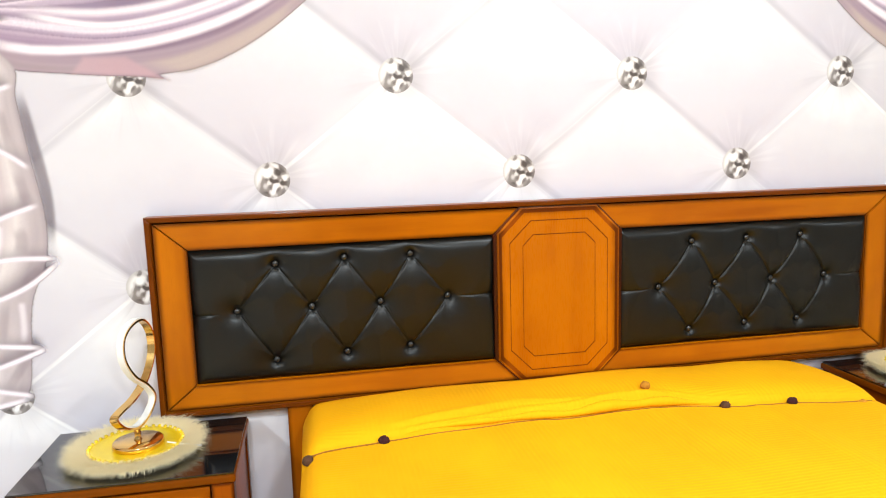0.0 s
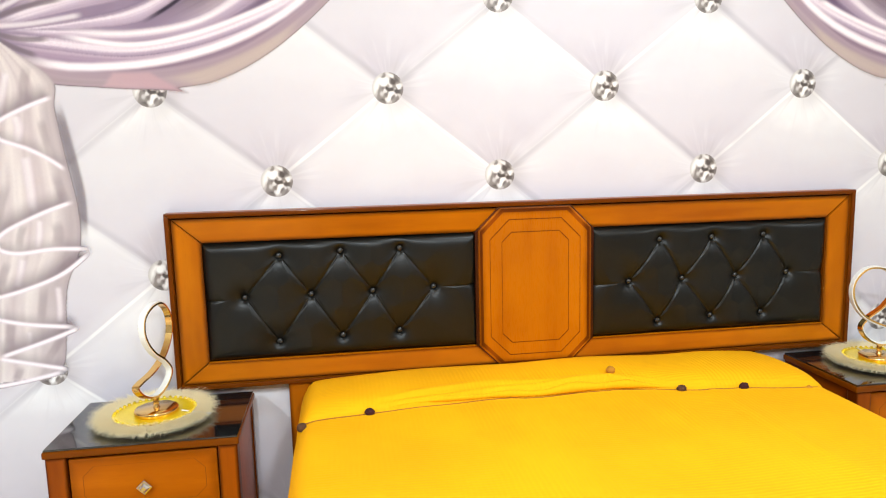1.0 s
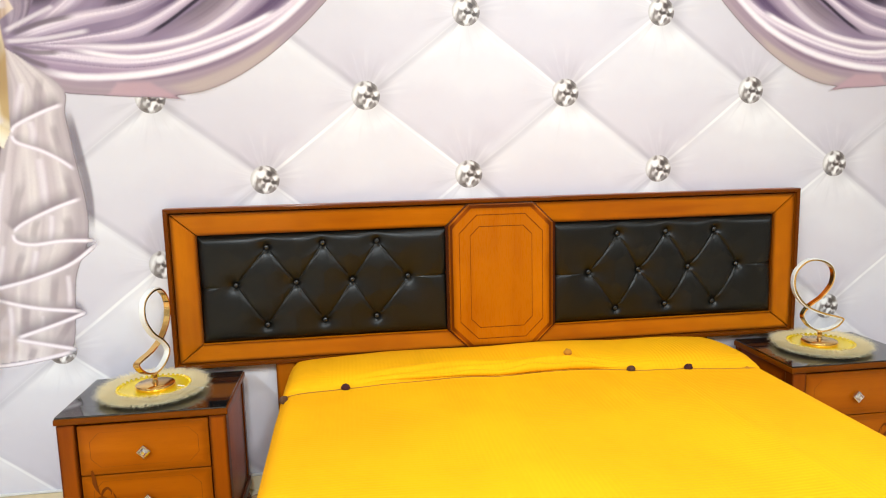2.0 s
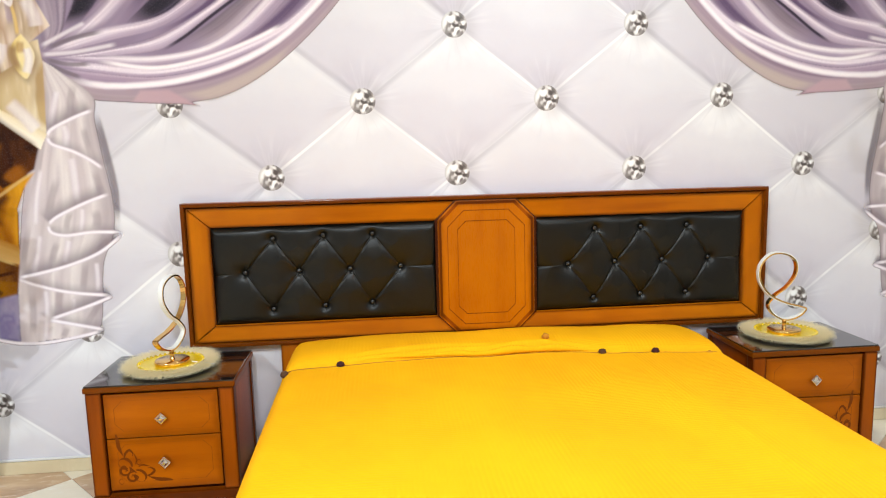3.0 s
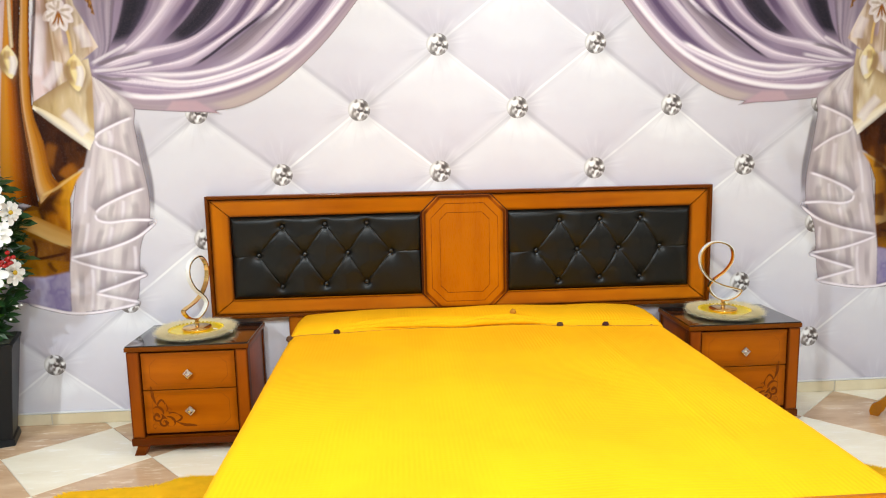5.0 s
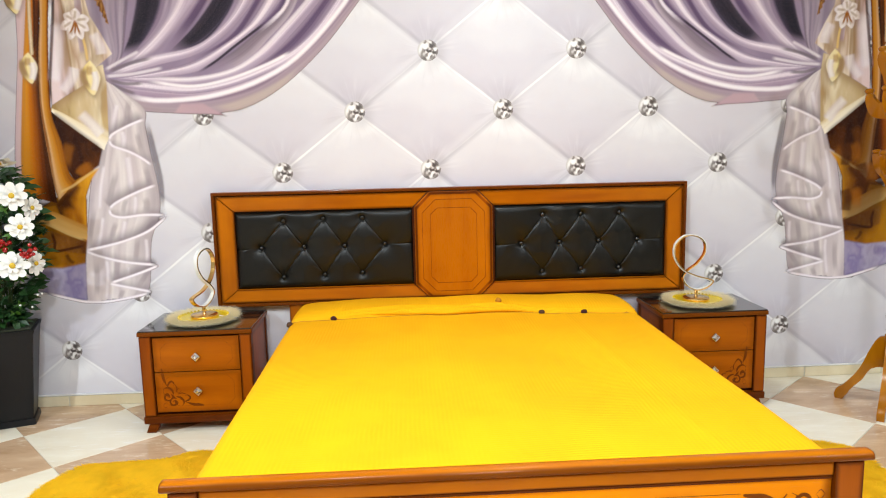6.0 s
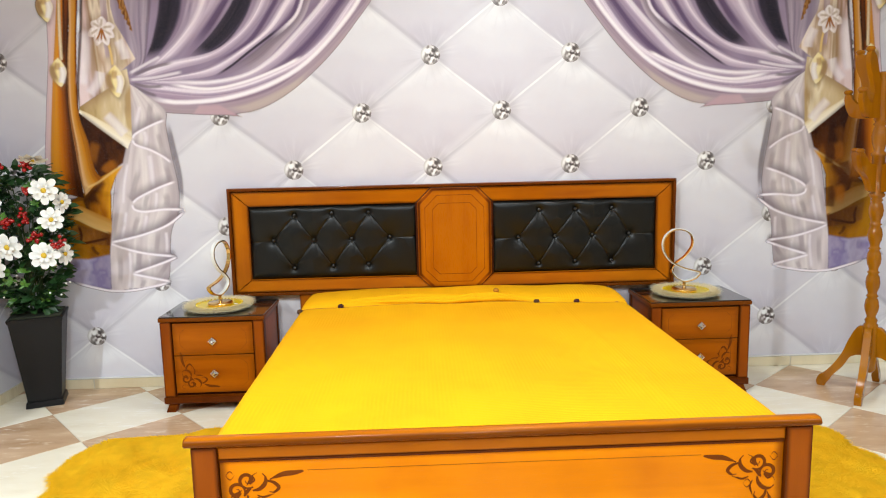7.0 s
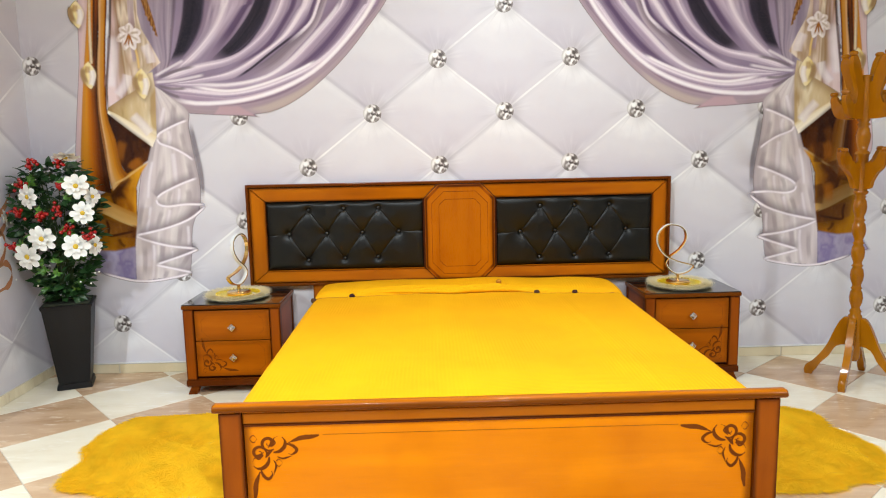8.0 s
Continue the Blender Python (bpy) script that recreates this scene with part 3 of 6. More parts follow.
class Print:
    """A sheet of ink; x runs from the curtain's tie towards the middle of the wall, z up from the floor."""
    FINE = 0.003

    def __init__(self):
        self.xs = np.arange(-0.53, 1.6, self.FINE, dtype=np.float32)
        self.zs = np.concatenate([np.arange(0.54, 2.26, self.FINE), np.arange(2.26, CEILING, 0.02)]).astype(np.float32)
        self.X, self.Z = np.meshgrid(self.xs, self.zs)
        self.rgb = np.zeros((*self.X.shape, 3), np.float32)
        self.alpha = np.zeros(self.X.shape, np.float32)
        self.region = np.zeros(self.X.shape, int)
        self.piece = 1
        self.count = 0

    def lay(self, rows, cols, color, alpha):
        """Paint colour over a window of the sheet."""
        a = self.alpha[rows, cols]
        out = alpha + a * (1 - alpha)
        mix = (alpha / np.maximum(out, 1e-5))[..., None]
        self.rgb[rows, cols] = self.rgb[rows, cols] * (1 - mix) + color * mix
        self.alpha[rows, cols] = out
        self.region[rows, cols] = np.where(alpha > 0.5, self.piece, self.region[rows, cols])

    def tones(self, ink, u, v):
        self.count += 1
        shift = self.count * 7.37
        n = cloth_noise(u * 2.8 + shift, v * 7.0 + shift)
        pos = (n - 0.5) * ink["streak"] * 1.3 + v
        if ink["folds"]:
            pos = 0.5 + 0.5 * np.sin(pos * ink["folds"] * 6.2832)
        return np.stack([np.interp(pos, ink["at"], ink["tones"][:, k]) for k in range(3)], -1)

    def window(self, x0, x1, z0, z1):
        c0, c1 = np.searchsorted(self.xs, (x0, x1))
        r0, r1 = np.searchsorted(self.zs, (z0, z1))
        return slice(max(r0 - 1, 0), r1 + 1), slice(max(c0 - 1, 0), c1 + 1)

    def fold(self, ink, first, second, amount=1.0):
        """A fold of cloth between two curves."""
        a, b = through_points(first, 1300), through_points(second, 1300)
        wide = float(np.max(np.hypot(*(a - b).T)))
        m = max(8, int(wide / 0.0018))
        v = np.linspace(0, 1, m, dtype=np.float32)[None, :]
        x, z = (a[:, None, k] * (1 - v) + b[:, None, k] * v for k in (0, 1))
        u = np.broadcast_to(np.linspace(0, 1, 1300, dtype=np.float32)[:, None], x.shape)
        i = np.rint(np.interp(z, self.zs, np.arange(len(self.zs)), -9, -9)).astype(int)
        j = np.rint((x - self.xs[0]) / self.FINE).astype(int)
        ok = (i >= 0) & (j >= 0) & (j < len(self.xs))
        if not ok.any():
            return
        U, V, hit = np.zeros_like(self.alpha), np.zeros_like(self.alpha), np.zeros_like(self.alpha)
        i, j = i[ok], j[ok]
        U[i, j], V[i, j], hit[i, j] = u[ok], np.broadcast_to(v, x.shape)[ok], 1
        rows, cols = slice(i.min(), i.max() + 1), slice(j.min(), j.max() + 1)
        U, V, hit = U[rows, cols], V[rows, cols], hit[rows, cols]
        soft = max(ink["soft"], min(0.45, 0.004 / max(wide, 0.004)))
        edge = ease(V, 0, soft) * ease(1 - V, 0, soft)
        if ink["ends"]:
            edge = edge * ease(U, 0, ink["ends"]) * ease(1 - U, 0, max(ink["far"], 0.004))
        self.lay(rows, cols, self.tones(ink, U, V), hit * edge * amount)

    def patch(self, ink, outline, rounded=0, feather=0.004, amount=1.0):
        """A closed shape of cloth with streaks that hang down it."""
        p = np.array(outline, np.float32)
        if rounded:
            p = through_points(list(outline) + [outline[0]], rounded)[:-1]
        (x0, z0), (x1, z1) = p.min(0), p.max(0)
        rows, cols = self.window(x0 - feather, x1 + feather, z0 - feather, z1 + feather)
        X, Z = self.X[rows, cols], self.Z[rows, cols]
        inside, near = np.zeros(X.shape, bool), np.full(X.shape, 9.0, np.float32)
        for (ax, az), (bx, bz) in zip(p, np.roll(p, -1, 0)):
            if az != bz:
                inside ^= ((az > Z) != (bz > Z)) & (X < (bx - ax) * (Z - az) / (bz - az) + ax)
            f = np.clip(((X - ax) * (bx - ax) + (Z - az) * (bz - az)) / max((bx - ax) ** 2 + (bz - az) ** 2, 1e-9), 0, 1)
            near = np.minimum(near, np.hypot(X - ax - f * (bx - ax), Z - az - f * (bz - az)))
        cover = ease(np.where(inside, near, -near), -feather / 2, feather)
        self.lay(rows, cols, self.tones(ink, (z1 - Z) / (z1 - z0), (X - x0) / (x1 - x0)), cover * amount)

    def line(self, ink, points, width, side=0, amount=1.0):
        """A drawn line; with side 1 or -1 it is a soft shade that fades out on one side alone, as wide as width."""
        p = through_points(points, 26)
        (x0, z0), (x1, z1) = p.min(0) - width, p.max(0) + width
        rows, cols = self.window(x0, x1, z0, z1)
        X, Z = self.X[rows, cols], self.Z[rows, cols]
        near, along, turn = np.full(X.shape, 9.0, np.float32), np.zeros(X.shape, np.float32), np.zeros(X.shape, np.float32)
        for k, ((ax, az), (bx, bz)) in enumerate(zip(p, p[1:])):
            dx, dz = bx - ax, bz - az
            f = np.clip(((X - ax) * dx + (Z - az) * dz) / max(dx * dx + dz * dz, 1e-9), 0, 1)
            d = np.hypot(X - ax - f * dx, Z - az - f * dz)
            closer = d < near
            near, along = np.where(closer, d, near), np.where(closer, (k + f) / 25, along)
            turn = np.where(closer, dx * (Z - az) - dz * (X - ax), turn)
        if side:
            cover = (1 - ease(near, 0, width)) * (turn * side > 0) * ease(along, 0, 0.12) * ease(1 - along, 0, 0.12)
        else:
            cover = 1 - ease(near, width * 0.3, width * 0.75)
            if ink["ends"] > 0.1:
                cover = cover * ease(along, 0, ink["ends"]) * ease(1 - along, 0, ink["ends"])
        self.lay(rows, cols, self.tones(ink, along, np.clip(0.5 + near / width, 0, 1)), cover * amount)

    def hang(self, base, s, names):
        """Lay the finished sheet on the wall, one mesh for each piece of cloth; s -1 mirrors it."""
        pad = np.pad(np.dstack([self.rgb * self.alpha[..., None], self.alpha]), ((1, 1), (1, 1), (0, 0)), mode="edge")
        soft = (pad[1:-1, 1:-1] * 4 + pad[:-2, 1:-1] + pad[2:, 1:-1] + pad[1:-1, :-2] + pad[1:-1, 2:]) / 8
        self.alpha = soft[..., 3]
        self.rgb = soft[..., :3] / np.maximum(soft[..., 3:], 1e-4)
        show = self.alpha > 0.01
        cell = np.maximum(np.maximum(self.region[:-1, :-1], self.region[1:, 1:]), np.maximum(self.region[1:, :-1], self.region[:-1, 1:]))
        keep = show[:-1, :-1] | show[1:, :-1] | show[:-1, 1:] | show[1:, 1:]
        index = np.arange(self.X.size).reshape(self.X.shape)
        quads = np.stack([index[:-1, :-1], index[:-1, 1:], index[1:, 1:], index[1:, :-1]], -1)
        if s < 0:
            quads = quads[..., ::-1]
        color = np.dstack([self.rgb, self.alpha]).reshape(-1, 4)
        for piece, (name, label) in names.items():
            own = quads[keep & (np.maximum(cell, 1) == piece)]
            used, local = np.unique(own, return_inverse=True)
            me = bpy.data.meshes.new(name)
            co = np.stack([base + s * self.X.ravel()[used], np.full(len(used), -0.0014), self.Z.ravel()[used]], -1)
            me.from_pydata(co.tolist(), [], local.reshape(-1, 4).tolist())
            tint = me.color_attributes.new("ink", "FLOAT_COLOR", "POINT")
            tint.data.foreach_set("color", color[used].astype(np.float32).ravel())
            me.materials.append(M_mural)
            ob = new(name, me)
            ob.parent, ob["label"] = wall_north, label


# silver studs
studs = []
for row in range(-4, 4):
    for col in range(-5, 5):
        x = STUD_X + (col + (row % 2) / 2) * STEP_X
        z = STUD_Z + row * STEP_Z / 2
        if LEFT + 0.05 < x < RIGHT - 0.05 and 0.2 < z < 2.7:
            studs.append((x, z))
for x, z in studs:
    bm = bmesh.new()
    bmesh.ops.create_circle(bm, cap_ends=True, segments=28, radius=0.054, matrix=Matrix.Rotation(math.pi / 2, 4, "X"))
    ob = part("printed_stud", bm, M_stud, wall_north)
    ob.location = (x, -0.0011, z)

def curtain(base, s, swag, dusk=0.0):
    """One tied-back curtain of the mural; swag stretches its gathered part towards the middle of the wall; dusk darkens the brown inside of its drape."""
    sheet = Print()

    def swagfold(ink, a, b, amount=1.0):
        sheet.fold(ink, *([(x * swag if x > 0 else x, z) for x, z in c] for c in (a, b)), amount)

    def swagline(ink, points, width, amount=1.0):
        sheet.line(ink, [(x * swag if x > 0 else x, z) for x, z in points], width, 0, amount)

    # sheer swag gathered at the tie, drawn from the back to the front
    sheet.patch(I_column, [(-0.1, 1.66), (0.03, 1.70), (0.09, 1.9), (0.12, 2.9), (-0.12, 2.9), (-0.12, 2.0)])
    swagfold(I_mauve, [(-0.005, 1.772), (0.06, 1.818), (0.027, 2.007), (0.029, 2.193), (0.031, 2.377), (0.033, 2.558), (0.036, 2.9)],
         [(-0.003, 1.718), (0.061, 1.627), (0.154, 1.564), (0.348, 1.544), (0.511, 1.538), (0.643, 1.552), (0.776, 1.598), (0.945, 1.707), (1.115, 1.863), (1.251, 2.024), (1.363, 2.172), (1.462, 2.356), (1.55, 2.537), (1.691, 2.9)])
    swagfold(I_column, [(0.0, 1.75), (0.046, 1.85), (0.02, 2.008), (0.023, 2.193), (0.031, 2.377), (0.039, 2.558), (0.051, 2.9)],
         [(0.075, 1.799), (0.106, 1.865), (0.141, 2.037), (0.169, 2.191), (0.189, 2.374), (0.209, 2.555), (0.239, 2.9)])
    swagfold(I_slot, [(0.084, 1.831), (0.13, 1.927), (0.172, 2.067), (0.194, 2.191), (0.214, 2.374), (0.234, 2.555), (0.264, 2.9)],
         [(0.149, 1.842), (0.247, 1.954), (0.306, 2.059), (0.334, 2.189), (0.36, 2.372), (0.385, 2.553), (0.423, 2.9)])
    swagfold(I_bright, [(0.007, 1.756), (0.171, 1.873), (0.276, 1.991), (0.323, 2.121), (0.341, 2.188), (0.372, 2.372), (0.404, 2.553), (0.453, 2.9)],
         [(0.278, 1.846), (0.428, 2.016), (0.533, 2.148), (0.564, 2.185), (0.62, 2.368), (0.675, 2.549), (0.76, 2.9)])
    swagfold(I_purple, [(0.272, 1.846), (0.418, 2.013), (0.523, 2.148), (0.558, 2.185), (0.613, 2.368), (0.668, 2.549), (0.753, 2.9)],
         [(0.35, 1.851), (0.482, 2.0), (0.581, 2.148), (0.612, 2.184), (0.67, 2.367), (0.725, 2.548), (0.811, 2.9)])
    swagfold(I_slot, [(0.316, 1.839), (0.475, 2.0), (0.595, 2.172), (0.658, 2.368), (0.712, 2.548), (0.796, 2.9)],
         [(0.342, 1.839), (0.518, 1.905), (0.631, 2.016), (0.703, 2.152), (0.766, 2.366), (0.82, 2.547), (0.904, 2.9)])
    swagfold(I_bright, [(0.006, 1.746), (0.206, 1.835), (0.419, 1.872), (0.535, 1.924), (0.648, 2.028), (0.727, 2.182), (0.785, 2.366), (0.839, 2.547), (0.923, 2.9)],
         [(0.024, 1.73), (0.284, 1.789), (0.448, 1.83), (0.572, 1.898), (0.701, 2.009), (0.798, 2.138), (0.861, 2.365), (0.921, 2.546), (1.015, 2.9)])
    swagfold(I_purple, [(0.415, 1.818), (0.552, 1.876), (0.666, 1.959), (0.771, 2.101), (0.813, 2.181), (0.861, 2.365), (0.908, 2.546), (0.982, 2.9)],
         [(0.446, 1.792), (0.583, 1.86), (0.704, 1.946), (0.809, 2.088), (0.858, 2.18), (0.912, 2.364), (0.972, 2.545), (1.066, 2.9)])
    swagfold(I_bright, [(0.024, 1.724), (0.233, 1.758), (0.431, 1.805), (0.597, 1.885), (0.732, 1.983), (0.836, 2.125), (0.871, 2.18), (0.931, 2.364), (0.991, 2.545), (1.085, 2.9)],
         [(0.068, 1.717), (0.28, 1.729), (0.486, 1.757), (0.661, 1.871), (0.83, 2.0), (0.915, 2.092), (0.967, 2.179), (1.027, 2.362), (1.086, 2.543), (1.179, 2.9)])
    swagfold(I_purple, [(0.662, 1.877), (0.78, 1.97), (0.882, 2.068), (0.928, 2.154), (0.972, 2.271), (1.032, 2.544), (1.095, 2.9)],
         [(0.728, 1.908), (0.836, 1.988), (0.923, 2.049), (0.952, 2.135), (0.997, 2.271), (1.06, 2.544), (1.126, 2.9)])
    swagfold(I_grey, [(0.459, 1.741), (0.644, 1.852), (0.762, 1.939), (0.879, 2.024), (0.939, 2.117), (0.967, 2.179), (1.021, 2.362), (1.079, 2.543), (1.171, 2.9)],
         [(0.556, 1.739), (0.722, 1.8), (0.824, 1.893), (0.961, 2.036), (1.025, 2.178), (1.091, 2.361), (1.149, 2.543), (1.24, 2.9)])
    swagline(I_ink, [(0.459, 1.744), (0.56, 1.803), (0.662, 1.877), (0.763, 1.948), (0.836, 2.0)], 0.012)
    swagfold(I_ridge_white, [(0.762, 1.945), (0.857, 2.019), (0.914, 2.074), (0.953, 2.154), (0.991, 2.271), (1.064, 2.544), (1.14, 2.9)],
         [(0.787, 1.926), (0.881, 1.999), (0.943, 2.067), (0.979, 2.154), (1.023, 2.27), (1.092, 2.543), (1.164, 2.9)])
    swagfold(I_bright, [(0.076, 1.732), (0.248, 1.732), (0.426, 1.729), (0.623, 1.767), (0.757, 1.844), (0.893, 1.968), (1.028, 2.103), (1.083, 2.177), (1.142, 2.36), (1.206, 2.542), (1.307, 2.9)],
         [(0.1, 1.713), (0.245, 1.697), (0.423, 1.688), (0.653, 1.725), (0.827, 1.811), (0.962, 1.935), (1.098, 2.083), (1.16, 2.176), (1.231, 2.359), (1.295, 2.541), (1.396, 2.9)])
    swagfold(I_purple, [(0.653, 1.719), (0.82, 1.817), (0.972, 1.941), (1.105, 2.089), (1.16, 2.176), (1.231, 2.359), (1.289, 2.541), (1.381, 2.9)],
         [(0.753, 1.761), (0.939, 1.841), (1.053, 1.94), (1.163, 2.082), (1.231, 2.174), (1.295, 2.358), (1.353, 2.54), (1.445, 2.9)])
    swagfold(I_bright, [(0.024, 1.724), (0.181, 1.711), (0.407, 1.685), (0.62, 1.719), (0.819, 1.792), (0.952, 1.856), (1.087, 1.977), (1.217, 2.144), (1.244, 2.174), (1.308, 2.358), (1.365, 2.54), (1.455, 2.9)],
         [(0.047, 1.691), (0.21, 1.663), (0.42, 1.643), (0.617, 1.671), (0.816, 1.738), (0.967, 1.815), (1.101, 1.92), (1.255, 2.124), (1.295, 2.173), (1.359, 2.357), (1.423, 2.539), (1.525, 2.9)])
    swagfold(I_mauve_fold, [(0.053, 1.691), (0.21, 1.666), (0.42, 1.646), (0.617, 1.674), (0.817, 1.741), (0.967, 1.818), (1.101, 1.923), (1.255, 2.127), (1.295, 2.173), (1.359, 2.357), (1.423, 2.539), (1.525, 2.9)],
         [(0.082, 1.646), (0.239, 1.614), (0.451, 1.613), (0.649, 1.648), (0.865, 1.734), (1.044, 1.871), (1.186, 2.013), (1.288, 2.136), (1.321, 2.173), (1.391, 2.357), (1.461, 2.538), (1.573, 2.9)])
    swagfold(I_hem, [(0.082, 1.649), (0.239, 1.617), (0.451, 1.617), (0.649, 1.651), (0.865, 1.737), (1.044, 1.874), (1.186, 2.016), (1.288, 2.139), (1.321, 2.173), (1.391, 2.357), (1.461, 2.538), (1.573, 2.9)],
         [(-0.003, 1.718), (0.061, 1.627), (0.154, 1.564), (0.348, 1.544), (0.511, 1.538), (0.643, 1.552), (0.776, 1.598), (0.945, 1.707), (1.115, 1.863), (1.251, 2.024), (1.363, 2.172), (1.462, 2.356), (1.55, 2.537), (1.691, 2.9)])
    swagfold(I_hem_beige, [(0.465, 1.587), (0.597, 1.604), (0.747, 1.653), (0.897, 1.72), (0.998, 1.795)],
         [(0.593, 1.536), (0.682, 1.551), (0.783, 1.594), (0.894, 1.663), (0.986, 1.738)], 0.75)
    swagline(I_white, [(0.07, 1.653), (0.223, 1.615), (0.418, 1.617), (0.583, 1.643), (0.749, 1.694), (0.916, 1.778), (1.051, 1.889), (1.187, 2.035), (1.272, 2.149), (1.391, 2.357)], 0.026)
    swagline(I_white, [(0.198, 1.714), (0.423, 1.681), (0.62, 1.713), (0.819, 1.783), (0.952, 1.847)], 0.018)
    swagline(I_white, [(0.199, 1.727), (0.425, 1.716), (0.628, 1.751), (0.772, 1.831), (0.908, 1.955), (1.044, 2.097), (1.102, 2.176)], 0.022, amount=0.7)
    sheet.patch(I_pink, [(0.368, 1.596), (0.482, 1.597), (0.539, 1.563), (0.599, 1.527), (0.495, 1.538), (0.332, 1.548)], feather=0.012)
    swagline(I_shade, [(0.004, 1.724), (0.099, 1.7), (0.197, 1.701)], 0.016, amount=0.8)
    swagline(I_shade, [(0.013, 1.756), (0.123, 1.798), (0.254, 1.828)], 0.016, amount=0.8)
    swagline(I_shade, [(0.01, 1.711), (0.084, 1.672), (0.154, 1.645)], 0.016, amount=0.8)
    swagline(I_white, [(-0.001, 1.737), (0.135, 1.747), (0.299, 1.776)], 0.016, amount=0.7)
    swagline(I_white, [(0.001, 1.769), (0.109, 1.824), (0.182, 1.86)], 0.016, amount=0.7)
    # ruffled tail below the tie
    sheet.piece = 2
    sheet.patch(I_lilac, [(-0.517, 0.656), (-0.427, 0.786), (-0.305, 0.764), (-0.169, 0.79), (-0.19, 0.57), (-0.292, 0.59), (-0.408, 0.625)], feather=0.02)
    sheet.line(I_shade, [(0.184, 1.518), (0.211, 1.362), (0.234, 1.197), (0.228, 1.04)], 0.03, amount=0.5)
    sheet.fold(I_tail, [(-0.02, 1.729), (-0.025, 1.557), (-0.055, 1.412), (-0.095, 1.295), (-0.132, 1.147), (-0.161, 0.967), (-0.181, 0.846), (-0.193, 0.661), (-0.196, 0.571)],
               [(0.050, 1.682), (0.183, 1.576), (0.185, 1.48), (0.201, 1.347), (0.226, 1.167), (0.222, 1.031), (0.170, 0.896), (0.153, 0.758), (0.140, 0.649), (0.116, 0.601)])
    sheet.line(I_crease, [(-0.008, 1.672), (0.004, 1.556), (-0.046, 1.323), (-0.106, 1.116)], 0.022, amount=0.45)
    sheet.line(I_crease, [(0.115, 1.635), (0.097, 1.554), (0.097, 1.49)], 0.0275, amount=0.45)
    sheet.line(I_crease, [(0.019, 1.262), (-0.013, 1.174), (-0.039, 1.079)], 0.0275, amount=0.45)
    sheet.line(I_crease, [(0.162, 1.289), (0.174, 1.223), (0.182, 1.181)], 0.0275, amount=0.45)
    sheet.line(I_crease, [(0.148, 1.125), (0.156, 1.079), (0.146, 1.028)], 0.033, amount=0.45)
    sheet.line(I_crease, [(0.06, 1.127), (0.038, 1.076), (0.027, 1.022)], 0.022, amount=0.45)
    sheet.line(I_crease, [(-0.109, 1.086), (-0.138, 0.966), (-0.158, 0.869)], 0.022, amount=0.45)
    sheet.line(I_crease, [(-0.005, 0.999), (-0.027, 0.948), (-0.044, 0.891)], 0.0248, amount=0.45)
    sheet.line(I_crease, [(0.203, 1.002), (0.177, 0.976), (0.132, 0.934)], 0.0275, amount=0.45)
    sheet.line(I_crease, [(0.096, 0.923), (0.082, 0.838), (0.071, 0.776)], 0.0248, amount=0.45)
    sheet.line(I_crease, [(-0.015, 0.81), (-0.027, 0.749), (-0.038, 0.687)], 0.0275, amount=0.45)
    sheet.line(I_crease, [(0.147, 0.749), (0.112, 0.698), (0.071, 0.637)], 0.0248, amount=0.45)
    sheet.line(I_crease, [(-0.13, 0.798), (-0.134, 0.69), (-0.15, 0.582)], 0.0248, amount=0.45)
    sheet.line(I_crease, [(-0.001, 0.639), (-0.015, 0.608), (-0.03, 0.581)], 0.022, amount=0.45)
    sheet.line(I_crease, [(0.135, 1.46), (0.142, 1.407), (0.154, 1.333)], 0.0248, amount=0.45)
    sheet.line(I_white, [(0.049, 1.599), (0.032, 1.541), (0.012, 1.454)], 0.022, amount=0.55)
    sheet.line(I_white, [(0.06, 1.462), (0.068, 1.424), (0.058, 1.374)], 0.0248, amount=0.55)
    sheet.line(I_white, [(0.078, 1.335), (0.083, 1.261), (0.085, 1.147)], 0.0275, amount=0.55)
    sheet.line(I_white, [(-0.043, 1.294), (-0.071, 1.175), (-0.088, 1.056)], 0.0193, amount=0.55)
    sheet.line(I_white, [(0.101, 1.126), (0.097, 1.081), (0.087, 1.027)], 0.0193, amount=0.55)
    sheet.line(I_white, [(0.037, 0.998), (0.027, 0.956), (0.01, 0.901)], 0.022, amount=0.55)
    sheet.line(I_white, [(-0.073, 1.025), (-0.093, 0.935), (-0.112, 0.862)], 0.0193, amount=0.55)
    sheet.line(I_white, [(0.136, 0.904), (0.136, 0.836), (0.131, 0.775)], 0.0193, amount=0.55)
    sheet.line(I_white, [(-0.076, 0.796), (-0.077, 0.719), (-0.096, 0.58)], 0.0193, amount=0.55)
    sheet.line(I_white, [(0.033, 0.753), (0.031, 0.722), (0.022, 0.697)], 0.0165, amount=0.55)
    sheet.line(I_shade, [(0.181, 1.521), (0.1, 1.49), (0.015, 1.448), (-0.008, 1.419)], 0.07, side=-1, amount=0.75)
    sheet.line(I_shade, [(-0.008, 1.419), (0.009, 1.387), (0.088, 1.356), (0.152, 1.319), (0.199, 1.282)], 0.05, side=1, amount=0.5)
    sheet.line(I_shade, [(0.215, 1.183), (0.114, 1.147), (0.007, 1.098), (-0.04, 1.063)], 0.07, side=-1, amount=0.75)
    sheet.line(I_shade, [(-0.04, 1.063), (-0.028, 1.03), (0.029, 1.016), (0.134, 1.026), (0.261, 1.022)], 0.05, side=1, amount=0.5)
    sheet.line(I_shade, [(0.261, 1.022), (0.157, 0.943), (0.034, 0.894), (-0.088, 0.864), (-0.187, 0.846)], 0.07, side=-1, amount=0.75)
